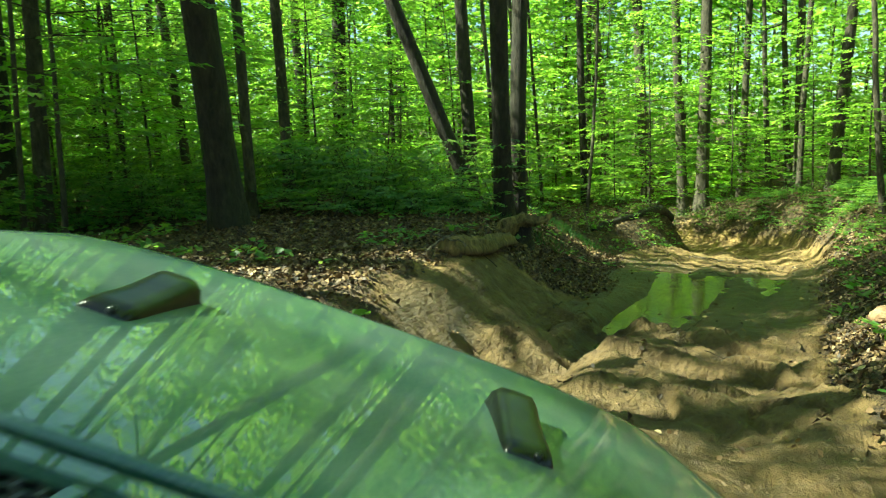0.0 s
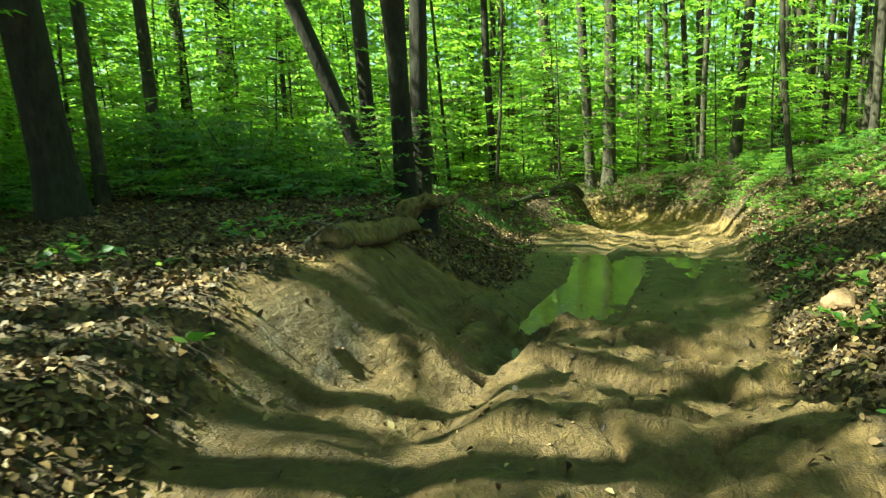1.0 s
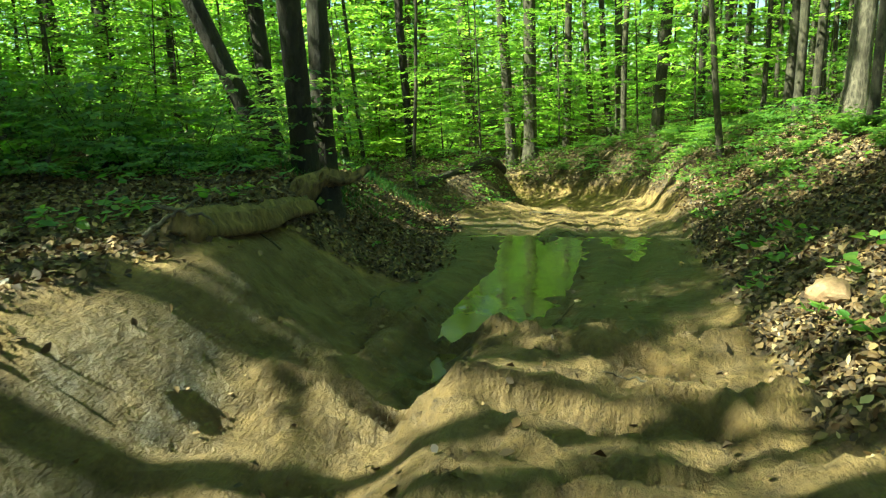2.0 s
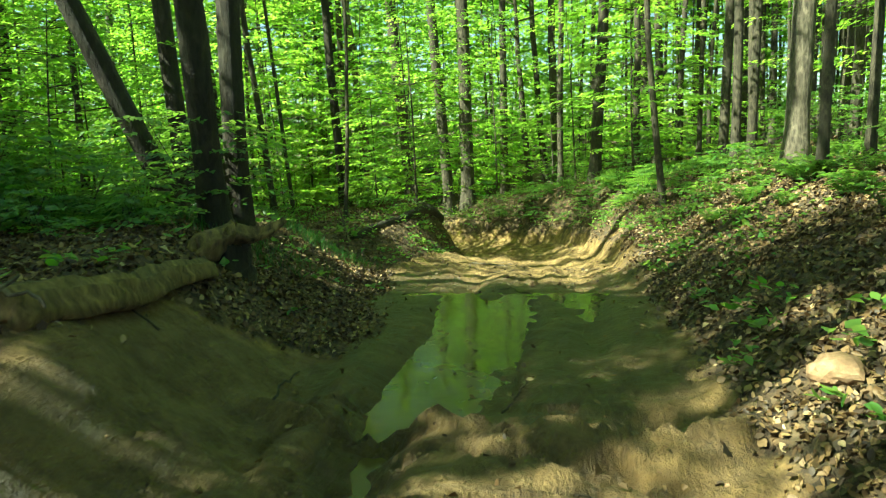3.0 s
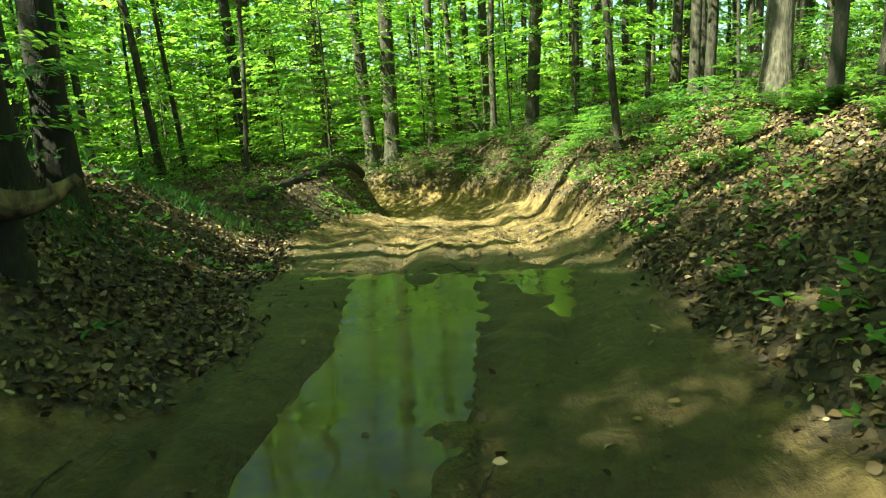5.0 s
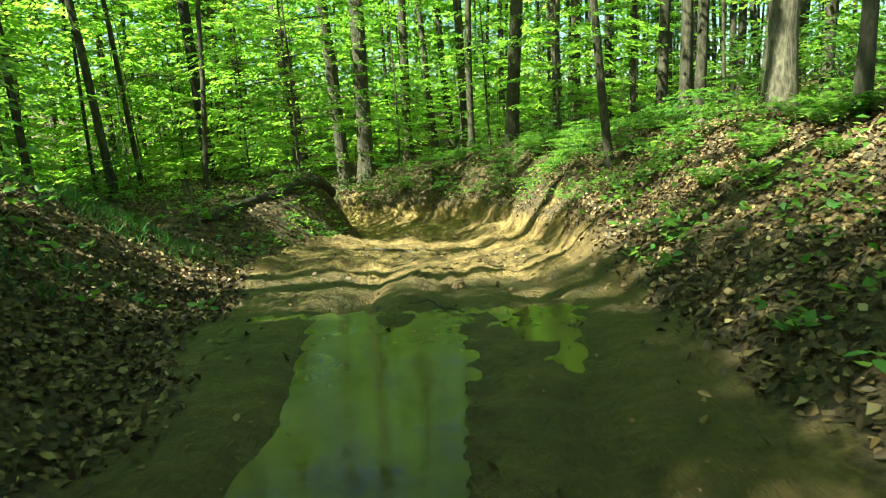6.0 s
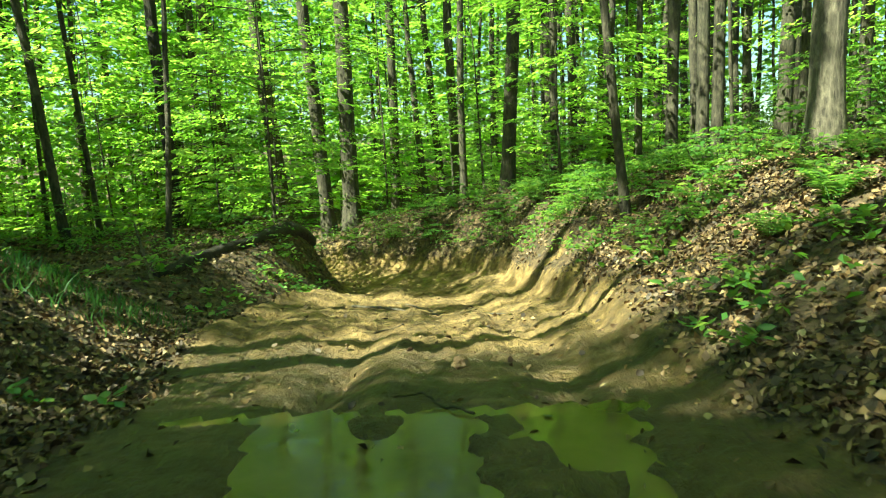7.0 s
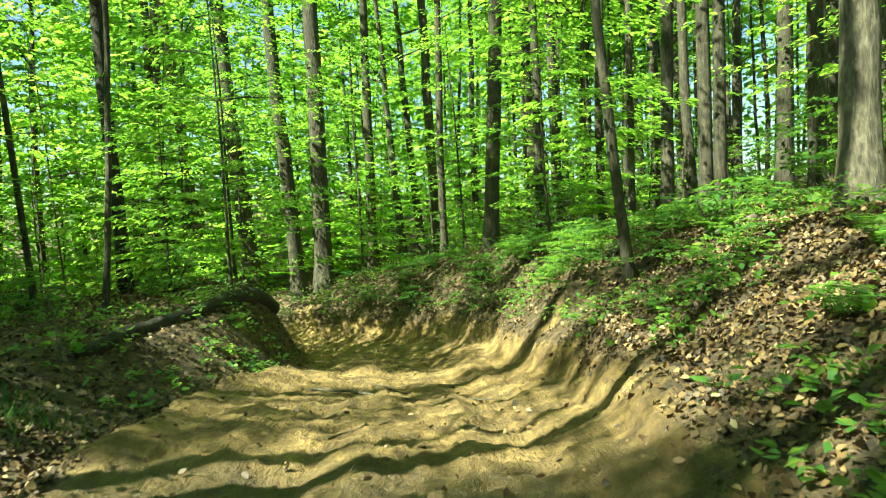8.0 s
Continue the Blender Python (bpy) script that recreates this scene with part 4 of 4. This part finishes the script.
root_stump()
bar_between("fallen_log", on_ground(4.35, 20.3, 0.0), on_ground(8.3, 25.0, 0.06), 0.1, 0.15, BARK_DARK, "dark fallen trunk lying along the mossy mound", seed=8, n=24)
bar_between("broken_branch", on_ground(4.3, 20.1, 0.0), on_ground(4.15, 20.4, 0.75), 0.03, 0.012, BARK_PALE, "pale broken branch standing by a fallen trunk", seed=9, sides=6, category="branch")
bar_between("stick", on_ground(7.3, 19.8, 0.03), on_ground(8.9, 17.6, 0.03), 0.022, 0.012, BARK_PALE, "thin bare stick lying across the sandy trail", seed=10, sides=6, category="stick", n=16)
bar_between("stick", on_ground(8.3, 20.6, 0.03), on_ground(8.6, 18.6, 0.03), 0.016, 0.008, BARK_PALE, "thin bare stick lying across the sandy trail", seed=11, sides=6, category="stick", n=16)
bar_between("fallen_branch", on_ground(12.3, 16.3, 0.05), on_ground(11.7, 16.7, 0.1), 0.05, 0.03, BARK_PALE, "pale broken branch beside a stout tree", seed=12, sides=7, category="branch")
bar_between("fallen_branch", on_ground(-0.15, 8.3, 0.2), on_ground(0.25, 8.1, 0.24), 0.018, 0.008, BARK_PALE, "bleached forked twig on the rotten log's end", seed=13, sides=6, category="branch")
bar_between("fallen_branch", on_ground(-0.22, 8.05, 0.06), on_ground(0.12, 8.25, 0.3), 0.022, 0.009, BARK_PALE, "bleached bare branch leaning on the rotten log", seed=15, sides=6, category="branch")
bar_between("fallen_branch", on_ground(13.2, 14.6, 0.06), on_ground(16.5, 12.2, 0.12), 0.05, 0.025, BARK, "long grey fallen branch on the leafy slope", seed=14, sides=7, category="branch", n=20)


def boulder(x, y, sx, sy, sz, seed, label, sink=0.3):
    bm = bmesh.new()
    bmesh.ops.create_icosphere(bm, subdivisions=3, radius=1.0)
    for v in bm.verts:
        n = noise.noise(v.co * 1.3 + Vector((seed * 3.1, 0, 0))) * 0.35 + noise.noise(v.co * 3.5 + Vector((0, seed, 0))) * 0.12
        v.co *= 1 + n
        v.co = Vector((v.co.x * sx, v.co.y * sy, v.co.z * sz))
    me = bpy.data.meshes.new("rock")
    bm.to_mesh(me)
    bm.free()
    me.materials.append(STONE)
    ob = new("rock", me)
    ob.matrix_basis = pose(x, y, ground_at(x, y) + sz * (1 - 2 * sink), 0, 0, seed * 50)
    tagged(ob, label, "rock")


boulder(4.78, 7.25, 0.17, 0.13, 0.11, 2, "rusty sandstone rock at the foot of the bank")
boulder(6.1, 14.1, 0.09, 0.07, 0.07, 4, "small pale stone lying on the trail")


def pebbles():
    """Grit and small stones pressed into the trail."""
    rng = np.random.default_rng(15)
    spread = lambda x, y, d, s, soil: (soil > 0.6) * (0.25 + 0.75 * ease(0.0, 0.5, wave(x, y, 1.3, 57)))
    x, y, z = scatter(rng, 9000, 0, 13, 4, 26, spread)
    corner = np.array([[1, 0, 0], [-1, 0, 0], [0, 1, 0], [0, -1, 0], [0, 0, 1], [0, 0, -1]], float)
    sides = np.array([[0, 2, 4], [2, 1, 4], [1, 3, 4], [3, 0, 4], [2, 0, 5], [1, 2, 5], [3, 1, 5], [0, 3, 5]])
    k = len(x)
    size = 0.006 + 0.02 * rng.uniform(0, 1, k) ** 4
    v = corner[None] * (size[:, None, None] * rng.uniform(0.6, 1.4, (k, 6, 1))) * np.array([1, 1, 0.6])
    turn = rng.uniform(0, 6.28, k)
    c, q = np.cos(turn)[:, None], np.sin(turn)[:, None]
    v = np.stack([v[:, :, 0] * c - v[:, :, 1] * q + x[:, None], v[:, :, 0] * q + v[:, :, 1] * c + y[:, None], v[:, :, 2] + z[:, None]], axis=2)
    f = (sides[None] + 6 * np.arange(k)[:, None, None]).reshape(-1, 3)
    tagged(new("pebbles", raw_mesh("pebbles", v.reshape(-1, 3), f, STONE)), "small stones and grit pressed into the trail", "pebbles", kind="stuff")


pebbles()
for x, y, turn, long in ((3.3, 8.9, 40, 0.5), (5.2, 12.9, 110, 0.7), (2.9, 6.9, 160, 0.4), (6.6, 16.4, 20, 0.8), (1.6, 9.6, 70, 0.9), (6.9, 10.4, 130, 0.8), (9.4, 13.6, 60, 1.1), (0.4, 9.4, 150, 0.7), (2.6, 13.4, 30, 1.0), (3.6, 15.6, 100, 0.9)):
    dx, dy = long / 2 * math.cos(radians(turn)), long / 2 * math.sin(radians(turn))
    bar_between("twig", on_ground(x - dx, y - dy, 0.012), on_ground(x + dx, y + dy, 0.016), 0.011, 0.005, BARK, "thin broken twig lying on the ground", seed=int(turn), sides=6, category="twig", n=22)

# ---- the off-road vehicle at the head of the trail ----


def paint_material():
    """Green metallic paint under clear lacquer, with a thin film of trail dust."""
    m, nt, out = material("green_paint")
    pos = nt.nodes.new("ShaderNodeTexCoord").outputs["Object"]
    film = node(nt, "ShaderNodeTexNoise", Vector=pos, Scale=2.6, Detail=5.0, Roughness=0.6)
    speck = node(nt, "ShaderNodeTexNoise", Vector=pos, Scale=160.0, Detail=2.0)
    dust = ramp(nt, sums(nt, "ADD", film.outputs[0], sums(nt, "MULTIPLY", sums(nt, "SUBTRACT", speck.outputs[0], 0.5), 0.5)), [(0.35, (0.07, 0.07, 0.07)), (0.7, (0.29, 0.29, 0.29))])
    col = mixed(nt, dust, (0.022, 0.095, 0.075), (0.46, 0.50, 0.44))
    p = node(nt, "ShaderNodeBsdfPrincipled", Base_Color=col, Metallic=0.25, Roughness=0.38)
    p.inputs["Coat Weight"].default_value = 1.0
    p.inputs["Coat Roughness"].default_value = 0.025
    p.inputs["Coat IOR"].default_value = 1.5
    nt.links.new(p.outputs[0], out.inputs[0])
    return m


def plain_material(name, colour, rough, metal=0.0):
    m, nt, out = material(name)
    pos = nt.nodes.new("ShaderNodeTexCoord").outputs["Object"]
    grain = node(nt, "ShaderNodeTexNoise", Vector=pos, Scale=45.0, Detail=5.0)
    col = mixed(nt, grain.outputs[0], tuple(0.75 * c for c in colour), tuple(1.25 * c for c in colour))
    bump = node(nt, "ShaderNodeBump", Strength=0.15, Distance=0.002, Height=grain.outputs[0])
    p = node(nt, "ShaderNodeBsdfPrincipled", Base_Color=col, Roughness=rough, Metallic=metal, Normal=bump.outputs[0])
    nt.links.new(p.outputs[0], out.inputs[0])
    return m


PAINT = paint_material()
BLACK = plain_material("black_plastic", (0.006, 0.007, 0.007), 0.28)
RUBBER = plain_material("tyre_rubber", (0.02, 0.02, 0.019), 0.85)
STEEL = plain_material("dull_steel", (0.32, 0.33, 0.33), 0.4, 0.8)
LENS = plain_material("lamp_lens", (0.7, 0.72, 0.72), 0.08)
SEAT = plain_material("dark_cloth", (0.03, 0.03, 0.032), 0.9)


def shaped(bm, bevel=0.0):
    """Turns a bmesh into arrays' mesh, with its sharp edges rounded."""
    if bevel:
        bmesh.ops.bevel(bm, geom=list(bm.edges), offset=bevel, segments=2, affect="EDGES", clamp_overlap=True)
    bmesh.ops.recalc_face_normals(bm, faces=list(bm.faces))
    return bm


def body_part(name, bm, mat, parent, label="", smooth=False):
    me = bpy.data.meshes.new(name)
    bm.to_mesh(me)
    bm.free()
    me.materials.append(mat)
    if smooth:
        me.polygons.foreach_set("use_smooth", np.ones(len(me.polygons), dtype=bool))
    return part(name, me, parent, label=label)


def block(x0, x1, y0, y1, z0, z1, bevel=0.02, taper=0.0):
    """A rounded block; its upper end narrower by taper."""
    bm = bmesh.new()
    low = [bm.verts.new((x, y, z0)) for x, y in ((x0, y0), (x1, y0), (x1, y1), (x0, y1))]
    top = [bm.verts.new((x, y, z1)) for x, y in ((x0 + taper, y0 + taper), (x1 - taper, y0 + taper), (x1 - taper, y1 - taper), (x0 + taper, y1 - taper))]
    bm.faces.new(low[::-1])
    bm.faces.new(top)
    for i in range(4):
        bm.faces.new((low[i], low[(i + 1) % 4], top[(i + 1) % 4], top[i]))
    return shaped(bm, bevel)


def lathe(profile, x, y, z, sides=40):
    """A ring turned about an axis along x: profile of (offset along x, radius)."""
    bm = bmesh.new()
    rings = [[bm.verts.new((x + a, y + r * math.cos(k * math.tau / sides), z + r * math.sin(k * math.tau / sides))) for k in range(sides)] for a, r in profile]
    for p, q in zip(rings, rings[1:] + rings[:1]):
        for k in range(sides):
            bm.faces.new((p[k], p[(k + 1) % sides], q[(k + 1) % sides], q[k]))
    return shaped(bm)


def bonnet_mesh():
    """A broad, almost flat lid with rolled edges, rounded front corners and a folded rim."""
    bm = bmesh.new()
    us = [math.sin(math.pi / 2 * k / 22) for k in range(-22, 23)]
    vs = [0.0, 0.003, 0.012] + [math.sin(math.pi / 2 * k / 26) for k in range(1, 27)]
    rear = -0.545
    grid = []
    for v in vs:
        row = []
        for u in us:
            front = 0.71 - 0.33 * abs(u) ** 6
            half = 0.87 - 0.09 * v
            edge = min((1 - abs(u)) * half, (1 - v) * 1.2)
            z = -0.05 * (1 - min(edge / 0.10, 1)) ** 2.2 - 0.016 * u * u
            row.append((u * half, rear + v * (front - rear), z))
        grid.append(row)
    verts = [[bm.verts.new(c) for c in row] for row in grid]
    for a, b in zip(verts, verts[1:]):
        for k in range(len(us) - 1):
            bm.faces.new((a[k], a[k + 1], b[k + 1], b[k]))
    rim = [r[0] for r in verts] + verts[-1][1:-1] + [r[-1] for r in reversed(verts)] + list(reversed(verts[0][1:-1]))
    last = rim
    for inset, drop in ((1.004, 0.012), (0.998, 0.03), (0.97, 0.034)):
        ring = [bm.verts.new((v.co.x * inset, v.co.y if v.co.y < rear + 0.01 else v.co.y * inset, v.co.z - drop)) for v in rim]
        for k in range(len(rim)):
            j = (k + 1) % len(rim)
            bm.faces.new((last[k], last[j], ring[j], ring[k]))
        last = ring
    return shaped(bm)


def housing_mesh(side):
    """A long black moulded cap: low and pointed at its rear, blunt and high at its front, on a thin foot."""
    bm = bmesh.new()
    rows = []
    for y, w, h in ((-0.145, 0.034, 0.003), (-0.140, 0.038, 0.014), (-0.105, 0.040, 0.020), (-0.03, 0.040, 0.024), (0.03, 0.041, 0.032), (0.08, 0.043, 0.041), (0.120, 0.045, 0.043), (0.131, 0.047, 0.036), (0.137, 0.050, 0.004)):
        sec = [(-1.12, -0.012), (-1.0, 0.2), (-0.9, 0.72), (-0.66, 0.96), (-0.3, 1.0), (0.3, 1.0), (0.66, 0.96), (0.9, 0.72), (1.0, 0.2), (1.12, -0.012)]
        rows.append([bm.verts.new((side * 0.325 + a * w, y, -0.004 + (b * h if b > 0 else b))) for a, b in sec])
    for p, q in zip(rows, rows[1:]):
        for k in range(9):
            bm.faces.new((p[k], p[k + 1], q[k + 1], q[k]))
    bm.faces.new(rows[0])
    bm.faces.new(rows[-1][::-1])
    return shaped(bm)


def honeycomb(x0, x1, y0, y1, z, r=0.0115):
    """A grille of six-sided cells, each a thin raised ring."""
    bm = bmesh.new()
    row, y = 0, y0
    while y < y1:
        x = x0 + (r * 0.9 if row % 2 else 0)
        while x < x1:
            rings = []
            for q, h in ((1.06, -0.006), (1.06, 0.0), (0.84, 0.0), (0.84, -0.006)):
                rings.append([bm.verts.new((x + r * q * math.cos(math.radians(30 + 60 * k)), y + r * q * math.sin(math.radians(30 + 60 * k)), z + h)) for k in range(6)])
            for a, b in zip(rings, rings[1:]):
                for k in range(6):
                    bm.faces.new((a[k], a[(k + 1) % 6], b[(k + 1) % 6], b[k]))
            x += r * 1.8
        y += r * 1.56
        row += 1
    return shaped(bm)


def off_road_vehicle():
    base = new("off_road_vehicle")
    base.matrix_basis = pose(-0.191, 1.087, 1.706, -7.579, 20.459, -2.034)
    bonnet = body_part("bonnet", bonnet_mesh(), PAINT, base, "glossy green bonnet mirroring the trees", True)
    for side in (-1, 1):
        body_part("bonnet_cap", housing_mesh(side), BLACK, bonnet, "black moulded plastic cap", True)
        eye = bmesh.new()
        bmesh.ops.create_uvsphere(eye, u_segments=12, v_segments=8, radius=0.008, matrix=Matrix.Translation((side * 0.325 + 0.012, -0.141, 0.006)))
        body_part("nozzle", eye, BLACK, bonnet, "", True)
    # cowl behind the bonnet: a frame of bars round the vents
    for x0, x1, y0, y1 in ((-0.78, 0.78, -0.598, -0.56), (-0.78, 0.78, -0.80, -0.715), (-0.78, -0.56, -0.716, -0.597), (-0.115, -0.088, -0.716, -0.597), (0.36, 0.78, -0.716, -0.597)):
        body_part("cowl_panel", block(x0, x1, y0, y1, -0.06, -0.008, 0.006), PAINT, base)
    for x0, x1 in ((-0.57, -0.105), (-0.095, 0.37)):
        body_part("cowl_vent", honeycomb(x0, x1, -0.72, -0.60, -0.016), BLACK, base, "black honeycomb vent")
    # dark backing box under the vents and the gap before them
    body_part("cowl_tray", block(-0.76, 0.76, -0.79, -0.50, -0.14, -0.075, 0.01), BLACK, base)
    # nose
    body_part("grille", block(-0.60, 0.60, 0.46, 0.535, -0.60, -0.055, 0.03), PAINT, base)
    for k in range(7):
        x = (k - 3) * 0.1
        body_part("grille_slot", block(x - 0.028, x + 0.028, 0.530, 0.542, -0.47, -0.16, 0.004), BLACK, base)
    for side in (-1, 1):
        lamp = bmesh.new()
        bmesh.ops.create_uvsphere(lamp, u_segments=24, v_segments=12, radius=0.09, matrix=Matrix.Translation((side * 0.47, 0.525, -0.24)) @ Matrix.Diagonal((1, 0.3, 1, 1)))
        body_part("headlight", lamp, LENS, base, "round clear headlight", True)
        body_part("inner_wing", block(side * 0.66 - 0.05, side * 0.66 + 0.05, -0.60, 0.44, -0.60, -0.10, 0.02), PAINT, base)
        body_part("wing", block(side * 0.80 - 0.15, side * 0.80 + 0.15, -0.42, 0.50, -0.36, -0.29, 0.03, 0.02), BLACK, base, "flat black wheel arch")
        body_part("side_panel", block(side * 0.77 - 0.03, side * 0.77 + 0.03, -2.95, -0.60, -0.72, -0.06, 0.02), PAINT, base)
        body_part("rear_wing", block(side * 0.87 - 0.08, side * 0.87 + 0.08, -2.80, -1.80, -0.36, -0.29, 0.03, 0.02), BLACK, base)
        for y in (0.12, -2.30):
            wheel = body_part("wheel", lathe([(-0.09, 0.16), (-0.09, 0.225), (0.09, 0.225), (0.09, 0.16)], side * 0.75, y, -0.85), STEEL, base, "", True)
            body_part("tyre", lathe([(-0.11, 0.22), (-0.13, 0.30), (-0.12, 0.375), (-0.085, 0.398), (0.085, 0.398), (0.12, 0.375), (0.13, 0.30), (0.11, 0.22)], side * 0.75, y, -0.85), RUBBER, wheel, "", True)
            disc = bmesh.new()
            bmesh.ops.create_cone(disc, cap_ends=True, segments=24, radius1=0.17, radius2=0.14, depth=0.08, matrix=Matrix.Translation((side * 0.77, y, -0.85)) @ Matrix.Rotation(side * math.pi / 2, 4, "Y"))
            body_part("hub", disc, STEEL, wheel)
    for y in (0.12, -2.30):
        body_part("axle", block(-0.70, 0.70, y - 0.05, y + 0.05, -0.90, -0.80, 0.02), BLACK, base)
    body_part("bumper", block(-0.72, 0.72, 0.56, 0.72, -0.74, -0.58, 0.03), BLACK, base)
    body_part("chassis", block(-0.45, 0.45, -2.9, 0.58, -0.78, -0.66, 0.02), BLACK, base)
    body_part("floor_pan", block(-0.74, 0.74, -2.95, -0.60, -0.70, -0.64, 0.01), BLACK, base)
    body_part("tailgate", block(-0.80, 0.80, -3.01, -2.95, -0.72, -0.06, 0.02), PAINT, base)
    body_part("engine_bulkhead", block(-0.70, 0.70, -0.86, -0.80, -0.66, -0.06, 0.02), BLACK, base)
    for side in (-1, 1):
        seat = body_part("seat", block(side * 0.36 - 0.24, side * 0.36 + 0.24, -2.05, -1.55, -0.62, -0.40, 0.05), SEAT, base)
        body_part("backrest", block(side * 0.36 - 0.23, side * 0.36 + 0.23, -2.20, -2.05, -0.45, 0.05, 0.05), SEAT, seat)
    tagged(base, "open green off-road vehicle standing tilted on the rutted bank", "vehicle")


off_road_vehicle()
